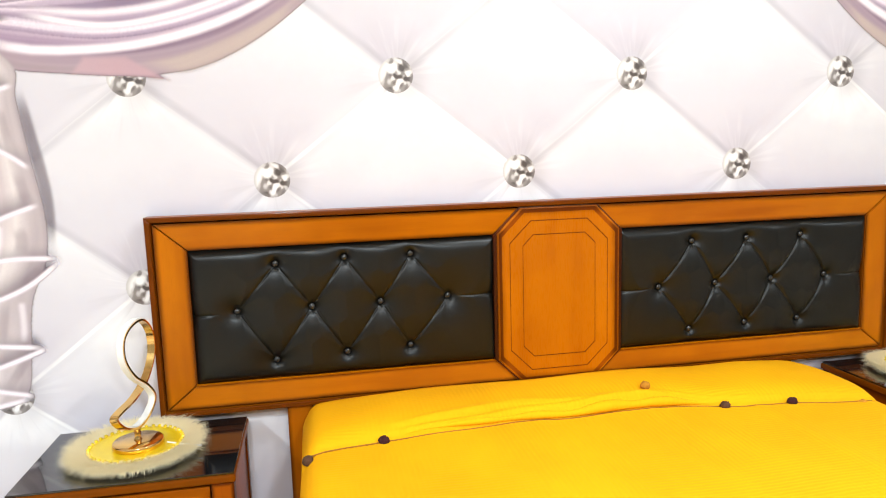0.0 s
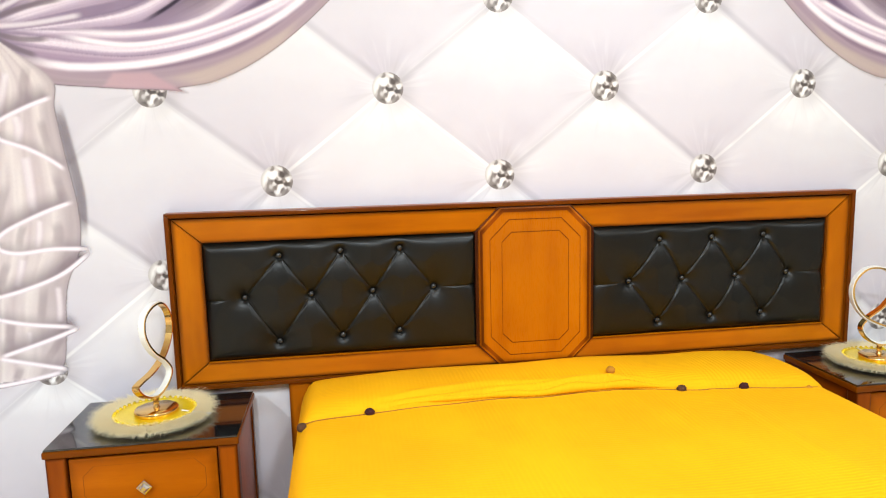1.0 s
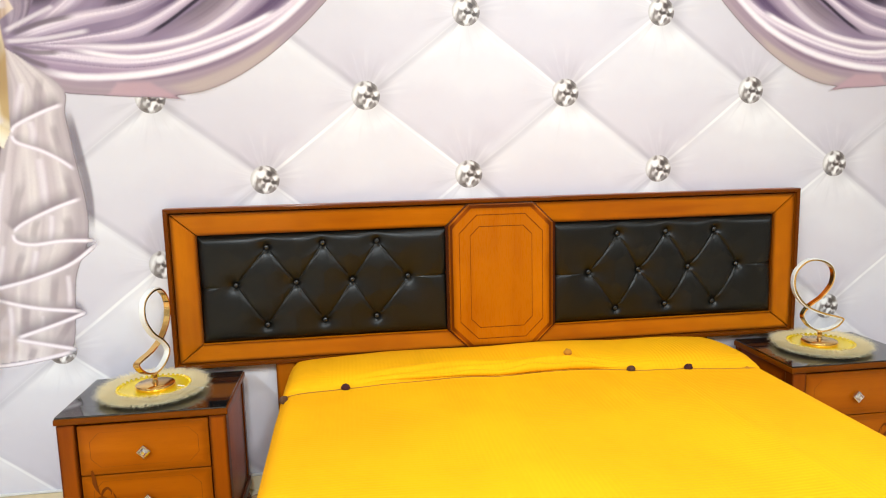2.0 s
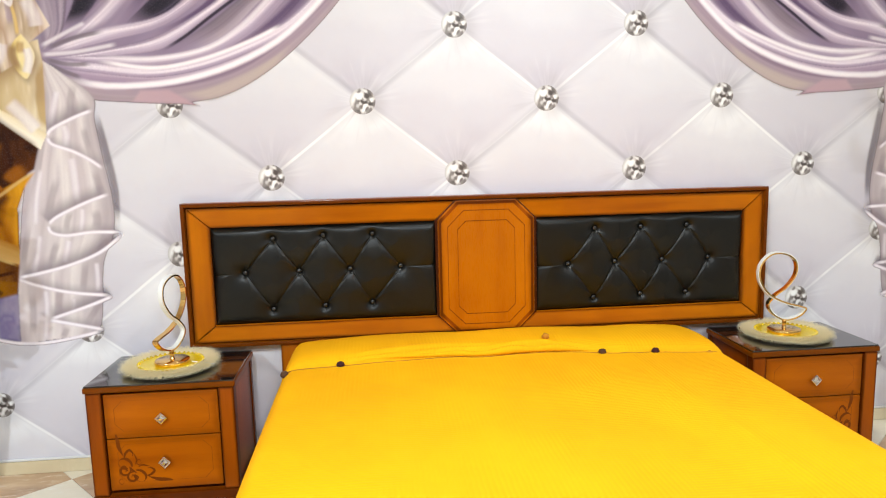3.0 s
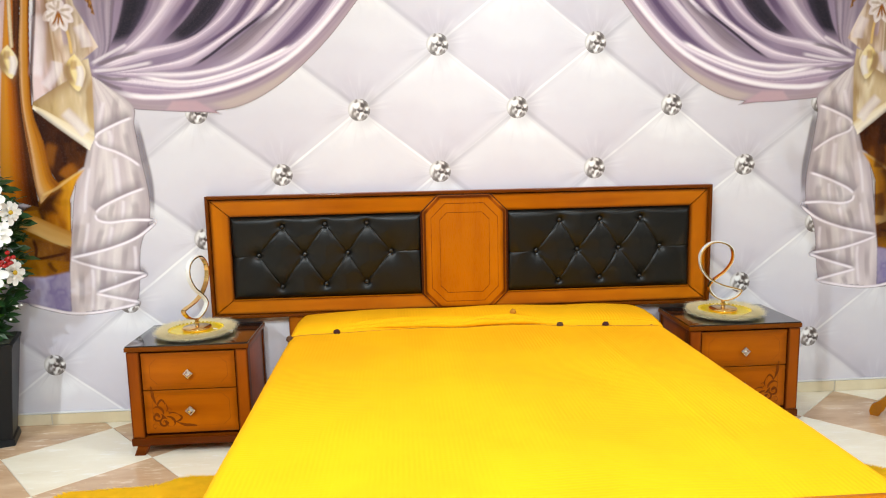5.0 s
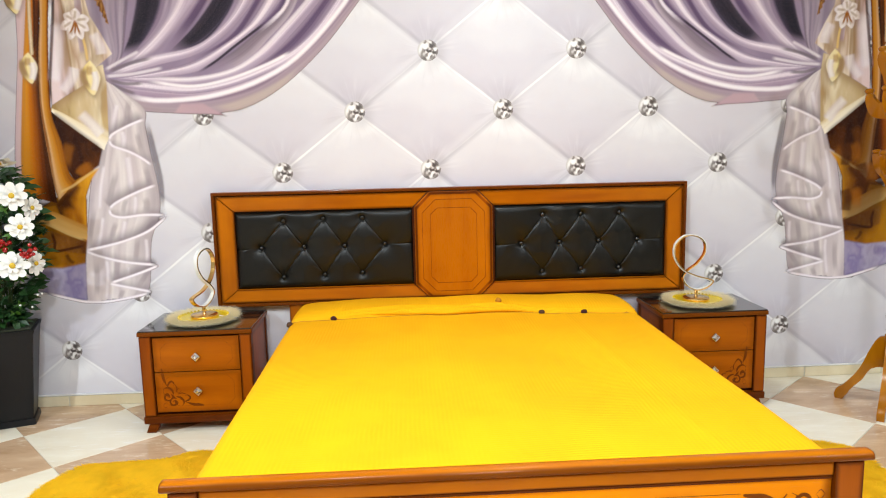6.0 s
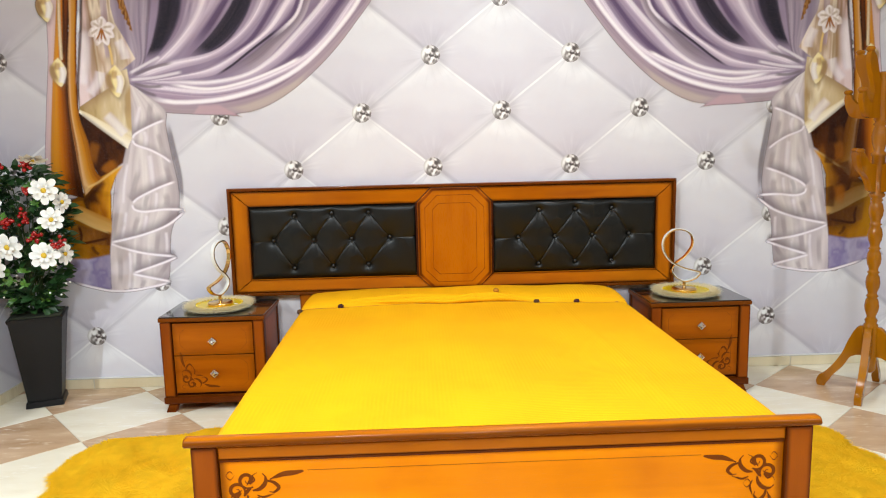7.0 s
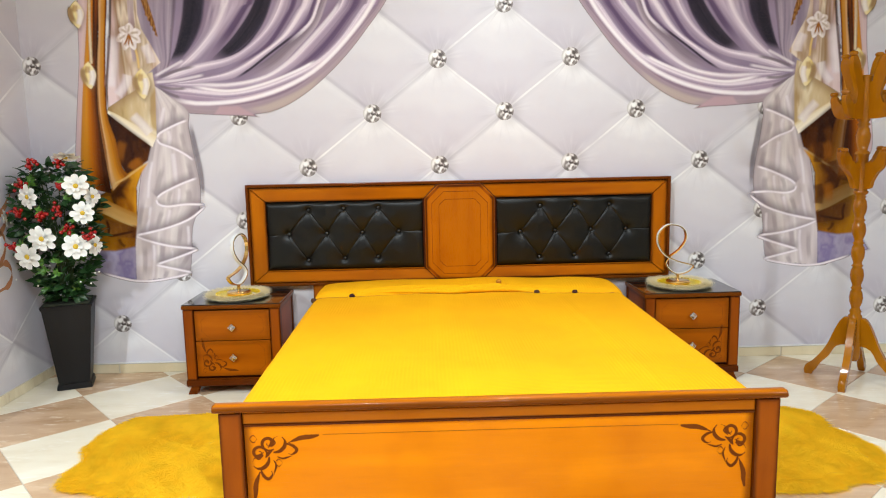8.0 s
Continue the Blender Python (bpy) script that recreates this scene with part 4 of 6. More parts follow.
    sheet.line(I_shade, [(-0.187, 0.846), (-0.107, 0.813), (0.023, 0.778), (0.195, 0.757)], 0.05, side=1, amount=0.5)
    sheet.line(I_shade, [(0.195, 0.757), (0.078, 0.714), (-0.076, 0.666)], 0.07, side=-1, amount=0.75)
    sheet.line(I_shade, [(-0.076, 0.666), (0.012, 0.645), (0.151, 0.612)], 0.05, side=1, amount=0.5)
    sheet.line(I_white, [(0.181, 1.521), (0.1, 1.49), (0.015, 1.448), (-0.008, 1.419)], 0.014)
    sheet.line(I_white, [(-0.008, 1.419), (0.009, 1.387), (0.088, 1.356), (0.152, 1.319), (0.199, 1.282)], 0.014)
    sheet.line(I_white, [(0.215, 1.183), (0.114, 1.147), (0.007, 1.098), (-0.04, 1.063)], 0.014)
    sheet.line(I_white, [(-0.04, 1.063), (-0.028, 1.03), (0.029, 1.016), (0.134, 1.026), (0.261, 1.022)], 0.014)
    sheet.line(I_white, [(0.261, 1.022), (0.157, 0.943), (0.034, 0.894), (-0.088, 0.864), (-0.187, 0.846)], 0.014)
    sheet.line(I_white, [(-0.187, 0.846), (-0.107, 0.813), (0.023, 0.778), (0.195, 0.757)], 0.014)
    sheet.line(I_white, [(0.195, 0.757), (0.078, 0.714), (-0.076, 0.666)], 0.014)
    sheet.line(I_white, [(-0.076, 0.666), (0.012, 0.645), (0.151, 0.612)], 0.014)
    sheet.line(I_white, [(0.151, 0.612), (0.037, 0.588), (-0.085, 0.57), (-0.196, 0.571), (-0.292, 0.593), (-0.408, 0.628)], 0.014)
    # gold drape behind a cream lapel
    sheet.piece = 3
    sheet.fold(I_rose, [(-0.468, 1.221), (-0.491, 1.304), (-0.46, 1.565), (-0.421, 1.85), (-0.411, 2.017), (-0.404, 2.128), (-0.392, 2.292), (-0.38, 2.453), (-0.353, 2.9)],
          [(-0.42, 1.184), (-0.442, 1.303), (-0.414, 1.565), (-0.378, 1.849), (-0.349, 2.016), (-0.332, 2.127), (-0.309, 2.291), (-0.286, 2.453), (-0.235, 2.9)])
    sheet.patch(I_ochre, [(-0.422, 1.059), (-0.291, 1.136), (-0.147, 1.117), (-0.165, 0.891), (-0.185, 0.778), (-0.306, 0.754), (-0.447, 0.762)], feather=0.01)
    sheet.patch(I_brown, [(-0.39, 0.973), (-0.168, 0.894), (-0.177, 0.827), (-0.332, 0.847), (-0.383, 0.864)], feather=0.008)
    sheet.line(I_deep, [(-0.345, 0.954), (-0.333, 0.896), (-0.332, 0.85), (-0.251, 0.86), (-0.173, 0.876)], 0.014)
    sheet.line(I_deep, [(-0.281, 0.83), (-0.266, 0.799), (-0.244, 0.78)], 0.018, amount=0.7)
    sheet.patch(I_gold, [(-0.219, 1.215), (-0.125, 1.257), (-0.068, 1.276), (-0.115, 1.212), (-0.148, 1.132), (-0.161, 0.967), (-0.283, 0.986), (-0.307, 1.092)], feather=0.01)
    sheet.patch(I_deep, [(-0.307, 1.092), (-0.272, 1.151), (-0.194, 1.202), (-0.17, 1.178), (-0.218, 1.113), (-0.21, 1.065), (-0.281, 1.061)], feather=0.03)
    sheet.fold(I_tan, [(-0.42, 1.077), (-0.334, 1.062), (-0.25, 1.024), (-0.16, 0.979)],
          [(-0.414, 1.016), (-0.342, 0.984), (-0.258, 0.939), (-0.167, 0.9)])
    sheet.line(I_cream_line, [(-0.415, 1.013), (-0.342, 0.981), (-0.258, 0.936), (-0.17, 0.9)], 0.012, amount=0.7)
    sheet.fold(I_panel, [(-0.47, 1.15), (-0.462, 1.303), (-0.438, 1.507), (-0.407, 1.736), (-0.369, 1.989), (-0.349, 2.127), (-0.326, 2.291), (-0.303, 2.453), (-0.252, 2.9)],
          [(-0.295, 1.1), (-0.307, 1.27), (-0.315, 1.476), (-0.32, 1.706), (-0.296, 1.988), (-0.276, 2.126), (-0.254, 2.29), (-0.231, 2.452), (-0.18, 2.9)])
    sheet.line(I_deep, [(-0.439, 1.119), (-0.378, 1.091), (-0.295, 1.1)], 0.02, amount=0.6)
    sheet.patch(I_pocket, [(-0.288, 1.574), (-0.149, 1.466), (-0.041, 1.376), (-0.067, 1.288), (-0.125, 1.251), (-0.202, 1.208), (-0.246, 1.298), (-0.272, 1.446)], feather=0.008)
    sheet.line(I_amber, [(-0.243, 1.269), (-0.223, 1.357), (-0.2, 1.415)], 0.05, amount=0.55)
    sheet.line(I_amber, [(-0.177, 1.232), (-0.15, 1.267), (-0.089, 1.295)], 0.05, amount=0.8)
    sheet.line(I_deep, [(-0.125, 1.413), (-0.122, 1.354), (-0.086, 1.33)], 0.05, amount=0.7)
    sheet.fold(I_ridge, [(-0.293, 1.115), (-0.308, 1.196), (-0.324, 1.388), (-0.333, 1.606), (-0.316, 1.848), (-0.293, 2.016), (-0.284, 2.126), (-0.27, 2.29), (-0.256, 2.452), (-0.225, 2.9)],
          [(-0.193, 1.214), (-0.226, 1.268), (-0.246, 1.416), (-0.279, 1.547), (-0.277, 1.705), (-0.257, 1.959), (-0.237, 2.126), (-0.217, 2.29), (-0.198, 2.452), (-0.156, 2.9)])
    sheet.line(I_deep, [(-0.296, 1.121), (-0.309, 1.187), (-0.324, 1.383), (-0.336, 1.603), (-0.319, 1.848), (-0.299, 2.016), (-0.284, 2.126)], 0.03, side=1, amount=0.8)
    sheet.line(I_cream_line, [(-0.29, 1.115), (-0.272, 1.157), (-0.21, 1.188), (-0.126, 1.245), (-0.067, 1.279)], 0.012, amount=0.55)
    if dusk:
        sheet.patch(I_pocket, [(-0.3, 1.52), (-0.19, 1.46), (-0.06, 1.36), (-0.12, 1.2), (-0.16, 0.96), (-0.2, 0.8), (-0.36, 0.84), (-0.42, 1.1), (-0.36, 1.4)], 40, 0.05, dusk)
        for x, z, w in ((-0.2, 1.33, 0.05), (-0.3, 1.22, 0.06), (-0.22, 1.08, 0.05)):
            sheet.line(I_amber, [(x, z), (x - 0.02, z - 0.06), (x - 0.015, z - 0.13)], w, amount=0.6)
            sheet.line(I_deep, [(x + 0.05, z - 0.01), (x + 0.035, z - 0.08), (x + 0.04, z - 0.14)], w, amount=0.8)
    sheet.fold(I_cream_cord, [(-0.362, 1.843), (-0.355, 1.961), (-0.349, 2.072), (-0.337, 2.209), (-0.314, 2.453), (-0.28, 2.9)],
          [(-0.338, 1.854), (-0.333, 1.96), (-0.327, 2.072), (-0.318, 2.209), (-0.298, 2.453), (-0.269, 2.9)])
    sheet.line(I_deep, [(-0.335, 1.86), (-0.321, 1.988), (-0.31, 2.127), (-0.292, 2.291)], 0.012)
    sheet.patch(I_satin, [(-0.277, 1.596), (-0.271, 1.705), (-0.251, 1.847), (-0.226, 2.015), (-0.215, 2.126), (-0.187, 2.398), (-0.165, 2.638), (-0.036, 2.638), (-0.054, 2.397), (-0.063, 2.124), (-0.048, 2.04), (0.0, 1.95), (0.048, 1.848), (-0.032, 1.787), (-0.097, 1.702), (-0.194, 1.647)])
    sheet.patch(I_turned, [(-0.285, 1.574), (-0.276, 1.599), (-0.194, 1.647), (-0.103, 1.702), (-0.032, 1.79), (-0.003, 1.798), (0.006, 1.7), (-0.006, 1.44), (-0.036, 1.364), (-0.15, 1.455), (-0.251, 1.538)])
    sheet.line(I_tan_soft, [(-0.277, 1.596), (-0.194, 1.647), (-0.103, 1.702), (-0.032, 1.787)], 0.07, side=-1, amount=0.8)
    sheet.line(I_tan_soft, [(-0.022, 1.772), (-0.017, 1.643), (-0.034, 1.513)], 0.05, amount=0.5)
    sheet.fold(I_border, [(-0.278, 1.585), (-0.212, 1.552), (-0.117, 1.495), (-0.007, 1.431)],
          [(-0.28, 1.565), (-0.23, 1.52), (-0.144, 1.449), (-0.039, 1.367)])
    sheet.line(I_deep, [(-0.283, 1.559), (-0.23, 1.515), (-0.145, 1.443), (-0.042, 1.361)], 0.03, side=1, amount=0.7)
    sheet.line(I_tan_soft, [(-0.186, 1.958), (-0.175, 1.846), (-0.214, 1.733)], 0.07, amount=0.55)
    sheet.line(I_tan_soft, [(-0.096, 2.013), (-0.084, 1.901), (-0.112, 1.788)], 0.05, amount=0.55)
    sheet.line(I_tan_soft, [(-0.005, 1.9), (-0.027, 1.843), (-0.061, 1.787)], 0.05, amount=0.55)
    sheet.line(I_white, [(-0.214, 2.015), (-0.226, 1.847), (-0.251, 1.705)], 0.06, amount=0.6)
    sheet.line(I_white, [(-0.039, 1.956), (-0.011, 1.888), (-0.004, 1.843)], 0.05, amount=0.6)
    sheet.line(I_white, [(-0.146, 1.789), (-0.163, 1.732), (-0.221, 1.661)], 0.05, amount=0.6)
    sheet.line(I_white, [(-0.14, 1.559), (-0.082, 1.494), (-0.041, 1.441)], 0.05, amount=0.6)
    sheet.fold(I_mauve_fold, [(-0.112, 1.845), (-0.118, 1.957), (-0.119, 2.124), (-0.114, 2.289), (-0.11, 2.451), (-0.101, 2.9)],
          [(-0.09, 1.844), (-0.084, 1.957), (-0.08, 2.124), (-0.075, 2.289), (-0.071, 2.451), (-0.062, 2.9)], 0.6)
    sheet.line(I_deep, [(-0.28, 1.591), (-0.274, 1.705), (-0.254, 1.847), (-0.229, 2.015), (-0.217, 2.126), (-0.19, 2.398), (-0.15, 2.9)], 0.014, amount=0.7)
    # scalloped lace edge
    lace = [(-0.05, 2.5), (-0.04, 2.2)]
    for k in range(5):
        lace += [(-0.02 + 0.012 * k, 2.13 - 0.028 * k), (-0.022 + 0.012 * k, 2.115 - 0.028 * k)]
    sheet.patch(I_lace, lace + [(0.045, 1.99), (0.03, 2.08), (0.0, 2.2), (0.0, 2.5)])
    # lilies
    sheet.piece = 4
    sheet.line(I_cream_line, [(-0.095, 1.95), (-0.082, 1.88), (-0.078, 1.81)], 0.012)
    for cx, cz, k in ((-0.07, 1.734, 0.95), (-0.37, 1.787, 0.85), (-0.409, 2.127, 0.85)):
        drop = [(0.005, 0.09), (0.035, 0.05), (0.052, 0.0), (0.034, -0.055), (0.008, -0.095), (-0.03, -0.055), (-0.05, 0.005), (-0.028, 0.06)]
        sheet.patch(I_under, [(cx + x * k * 1.1 + 0.006, cz + z * k * 1.08 - 0.012) for x, z in drop], 32, 0.03, 0.75)
        sheet.patch(I_lily, [(cx + x * k, cz + z * k) for x, z in drop], 32)
        sheet.line(I_tan_soft, [(cx - 0.026 * k, cz + 0.06 * k), (cx - 0.038 * k, cz), (cx - 0.01 * k, cz - 0.08 * k)], 0.03)
        sheet.line(I_white, [(cx + 0.02 * k, cz + 0.035 * k), (cx + 0.026 * k, cz - 0.015 * k), (cx + 0.01 * k, cz - 0.075 * k)], 0.03, amount=0.7)
        sheet.line(I_amber, [(cx + 0.0 * k, cz + 0.065 * k), (cx - 0.004 * k, cz + 0.035 * k), (cx - 0.002 * k, cz + 0.005 * k)], 0.026, amount=0.55)
    sheet.patch(I_under, [(-0.123 + 0.1 * math.cos(k), 2.0 + 0.085 * math.sin(k)) for k in range(6)], 24, 0.06, 0.55)
    for ang, L in ((-150, 0.085), (-108, 0.1), (-72, 0.1), (-38, 0.085), (5, 0.075), (150, 0.06), (80, 0.06)):
        a = math.radians(ang)
        d, w = (math.cos(a), math.sin(a)), (-math.sin(a), math.cos(a))
        petal = [(-0.123 + d[0] * L * f + w[0] * h, 2.015 + d[1] * L * f + w[1] * h) for f, h in ((0, 0.006), (0.5, 0.026), (0.8, 0.018), (1.0, 0.0), (0.8, -0.018), (0.5, -0.026), (0, -0.006))]
        sheet.patch(I_lily_white, petal, 28)
        sheet.line(I_tan_soft, [(-0.123, 2.015), (-0.123 + d[0] * L * 0.5, 2.015 + d[1] * L * 0.5), (-0.123 + d[0] * L * 0.85, 2.015 + d[1] * L * 0.85)], 0.012, amount=0.6)
    for dx in (-0.02, 0.0, 0.018):
        sheet.line(I_amber, [(-0.122, 2.02), (-0.122 + dx * 0.6, 1.98), (-0.13 + dx * 1.6, 1.94)], 0.008)
    sheet.hang(base, s, {1: ("printed_swag", "printed sheer mauve swag"), 2: ("printed_tail", "printed ruffled tail with white hems"),
                         3: ("printed_drape", "printed gold drape with a cream satin lapel"), 4: ("printed_lily", "printed cream lilies")})


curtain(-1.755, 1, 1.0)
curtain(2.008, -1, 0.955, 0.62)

# orange scrolls printed on the side wall
for pts in ([(-0.4, 1.0), (-0.32, 1.05), (-0.25, 1.12)], [(-0.46, 0.9), (-0.36, 0.93), (-0.28, 1.03)], [(-0.44, 0.74), (-0.37, 0.79), (-0.34, 0.87), (-0.38, 0.93)], [(-0.44, 0.61), (-0.35, 0.63), (-0.31, 0.69), (-0.35, 0.75), (-0.42, 0.74)]):
    curve = spline([(0, y, z) for y, z in pts], 16)
    bm = bmesh.new()
    rows = [[bm.verts.new(p + Vector((0, 0, d * (0.02 if 2 < i < 13 else 0.008)))) for d in (-1, 0, 1)] for i, p in enumerate(curve)]
    for a, b in zip(rows, rows[1:]):
        for k in range(2):
            bm.faces.new((a[k], b[k], b[k + 1], a[k + 1]))
    part("printed_scroll", bm, M_orange, wall_west).location = (LEFT + 0.0015, 0, 0)


# ---- ornament: stencilled scrollwork for the corners of panels ----
def motif(parent, ox, oz, sx, sz, size, y, ink_mat=M_motif):
    """Corner scroll at (ox, oz) with arms along sx and sz, laid flush on a face at y."""
    layer = [0]

    def at(a, b):
        return ox + sx * a * size, oz + sz * b * size

    def ribbon(name, pts, w):
        curve = spline([(a, b, 0) for a, b in pts], 26)
        bm = bmesh.new()
        layer[0] += 1
        yy = y - 0.00006 * layer[0]
        rows = []
        for i, p in enumerate(curve):
            t = (curve[min(i + 1, 25)] - curve[max(i - 1, 0)]).normalized()
            f = i / 25
            half = 0.95 * w * (0.25 + 0.75 * math.sin(math.pi * min(1, f * 1.1 + 0.05))) / 2
            places = [at(p.x - t.y * half * d, p.y + t.x * half * d) for d in (-1, 1)]
            rows.append([bm.verts.new((a, yy, b)) for a, b in places])
        for a, b in zip(rows, rows[1:]):
            bm.faces.new((a[0], b[0], b[1], a[1]))
        part(name, bm, ink_mat, parent)

    def spiral(ca, cb, r, start, turns, w, flip=1):
        pts = [(ca + r * (1 - 0.8 * k / 14) * math.cos(start + flip * turns * 2 * math.pi * k / 14), cb + r * (1 - 0.8 * k / 14) * math.sin(start + flip * turns * 2 * math.pi * k / 14)) for k in range(15)]
        ribbon("scroll", pts, w)

    for swap in (0, 1):
        def m(pts):
            return [(b, a) for a, b in pts] if swap else pts
        ribbon("leaf", m([(0.98, 0.03), (0.86, 0.05), (0.74, 0.06), (0.62, 0.1), (0.55, 0.13)]), 0.075)
        ribbon("scroll", m([(0.33, 0.27), (0.42, 0.25), (0.49, 0.18), (0.5, 0.1), (0.46, 0.04)]), 0.06)
        ribbon("scroll", m([(0.5, 0.14), (0.6, 0.17), (0.66, 0.24), (0.6, 0.3), (0.54, 0.29)]), 0.05)
        ribbon("leaf", m([(0.3, 0.19), (0.36, 0.13), (0.34, 0.07), (0.4, 0.03)]), 0.025)
        ribbon("leaf", m([(0.26, 0.2), (0.3, 0.12), (0.29, 0.06)]), 0.022)
        ribbon("leaf", m([(0.38, 0.33), (0.46, 0.36), (0.54, 0.34), (0.6, 0.32)]), 0.03)
        c = (0.27, 0.13) if not swap else (0.13, 0.27)
        spiral(*c, 0.115, 0.9 if not swap else 0.65, 1.35, 0.05, 1 if not swap else -1)
    ribbon("scroll", [(0.22, 0.34), (0.27, 0.27), (0.34, 0.22)], 0.05)
    for ca, cb in ((0.06, 0.06), (0.4, 0.42)):
        d = 0.055
        ribbon("diamond", [(ca - d, cb), (ca, cb + d), (ca + d, cb)], 0.014)
        ribbon("diamond", [(ca - d, cb), (ca, cb - d), (ca + d, cb)], 0.014)


def groove(parent, pts, y, width=0.003, material=None, name="inlay_line"):
    """A thin dark inlaid line round a closed outline on a face at y."""
    bm = bmesh.new()
    n = len(pts)
    c = Vector((sum(p[0] for p in pts) / n, sum(p[1] for p in pts) / n))
    inner, outer = [], []
    for i in range(n):
        p = Vector(pts[i])
        d = (p - c)
        d = d / max(d.length, 1e-6) * width * 0.75
        inner.append(bm.verts.new((p.x - d.x, y, p.y - d.y)))
        outer.append(bm.verts.new((p.x + d.x, y, p.y + d.y)))
    for i in range(n):
        j = (i + 1) % n
        bm.faces.new((inner[i], inner[j], outer[j], outer[i]))
    return part(name, bm, material or M_wood_edge, parent)


def cut_corner(x0, x1, z0, z1, c):
    return [(x0 + c, z0), (x1 - c, z0), (x1, z0 + c), (x1, z1 - c), (x1 - c, z1), (x0 + c, z1), (x0, z1 - c), (x0, z0 + c)]


# ---- the bed ----
bed = thing("bed", 0.02, -1.05, 0, "honey-coloured wooden double bed with black buttoned leatherette headboard", "bed")
BX, BY = 0.02, -1.05


def bed_part(name, bm, material, parent=None, label="", smooth=False):
    if parent is None:
        bmesh.ops.translate(bm, verts=bm.verts, vec=(-BX, -BY, 0))
        return part(name, bm, material, bed, label, smooth)
    bmesh.ops.translate(bm, verts=bm.verts, vec=(-BX, -BY, 0))
    return part(name, bm, material, parent, label, smooth)


HX0, HX1, HZ0, HZ1 = -1.252, 1.262, 0.528, 1.134
RIM = 0.016
headboard = bed_part("headboard", box(HX0 + 0.01, HX1 - 0.01, -0.028, -0.006, HZ0 + 0.01, HZ1 - 0.01), M_wood_edge, None, "wide wooden headboard with two buttoned black panels")
# outer rim
for name, outline in (("rim_top", [(HX0, HZ1), (HX1, HZ1), (HX1 - RIM, HZ1 - RIM), (HX0 + RIM, HZ1 - RIM)]),
                      ("rim_bottom", [(HX0, HZ0), (HX1, HZ0), (HX1 - RIM, HZ0 + RIM), (HX0 + RIM, HZ0 + RIM)]),
                      ("rim_side", [(HX0, HZ0), (HX0 + RIM, HZ0 + RIM), (HX0 + RIM, HZ1 - RIM), (HX0, HZ1)]),
                      ("rim_side", [(HX1, HZ0), (HX1 - RIM, HZ0 + RIM), (HX1 - RIM, HZ1 - RIM), (HX1, HZ1)])):
    bed_part(name, prism(outline, 0.064, 0.004, "xz", -0.066), M_rim, headboard, "darker moulded rim")
# mitred frame boards, each sloping in towards the leather
G = RIM + 0.005


def frame_board(name, outline, inner, material):
    """Quad board whose corners listed in inner sit lower, towards the panel."""
    bm = bmesh.new()
    front = [bm.verts.new((x, -0.05 if i in inner else -0.06, z)) for i, (x, z) in enumerate(outline)]
    back = [bm.verts.new((x, -0.0285, z)) for x, z in outline]
    n = len(outline)
    bm.faces.new(front)
    for i in range(n):
        bm.faces.new((front[i], back[i], back[(i + 1) % n], front[(i + 1) % n]))
    bmesh.ops.bevel(bm, geom=[e for e in bm.edges if e.verts[0] in front and e.verts[1] in front], offset=0.003, segments=2, affect="EDGES")
    bed_part(name, bm, material, headboard)


OX0, OX1, OZ0, OZ1, OC = -0.203, 0.212, 0.537, 1.116, 0.08
LZ0, LZ1 = 0.62, 1.031
g = 0.0028
for x0, x1, xin, xout in ((HX0 + G, HX0 + 0.11, HX0 + 0.11, OX0), (HX1 - G, HX1 - 0.107, HX1 - 0.107, OX1)):
    mid = OX0 + OC if xout < 0 else OX1 - OC
    s = 1 if xout < 0 else -1
    frame_board("frame_top", [(x0 + s * g, HZ1 - G), (mid - s * 0.006, HZ1 - G), (xout - s * 0.006, LZ1), (xin + s * g, LZ1)], (2, 3), M_wood_x)
    frame_board("frame_bottom", [(x0 + s * g, HZ0 + G), (mid - s * 0.006, HZ0 + G), (xout - s * 0.006, LZ0), (xin + s * g, LZ0)], (2, 3), M_wood_x)
    frame_board("frame_side", [(x0, HZ0 + G + 0.002), (xin, LZ0 + 0.002), (xin, LZ1 - 0.002), (x0, HZ1 - G - 0.002)], (1, 2), M_wood_z)
bed_part("panel_edge", prism(cut_corner(OX0 - 0.011, OX1 + 0.011, OZ0 + 0.001, OZ1 + 0.001, OC + 0.006), 0.03, 0.003, "xz", -0.0635), M_wood_edge, headboard, "dark edge round the centre panel")
panel = bed_part("centre_panel", prism(cut_corner(OX0, OX1, OZ0 + 0.004, OZ1 - 0.002, OC), 0.034, 0.004, "xz", -0.068), M_centre_panel, headboard, "eight-sided raised centre panel with inlaid lines")
groove(panel, cut_corner(OX0 - BX + 0.011, OX1 - BX - 0.011, OZ0 + 0.014, OZ1 - 0.012, OC - 0.003), -0.0683 - BY, 0.009, M_wood_red, "stained_border")
for inset, c in ((0.042, 0.07), (0.085, 0.035)):
    ring = cut_corner(OX0 - BX + inset, OX1 - BX - inset, OZ0 + inset * 1.05, OZ1 - inset * 1.05, c)
    groove(panel, ring, -0.0684 - BY, 0.0022, M_motif)

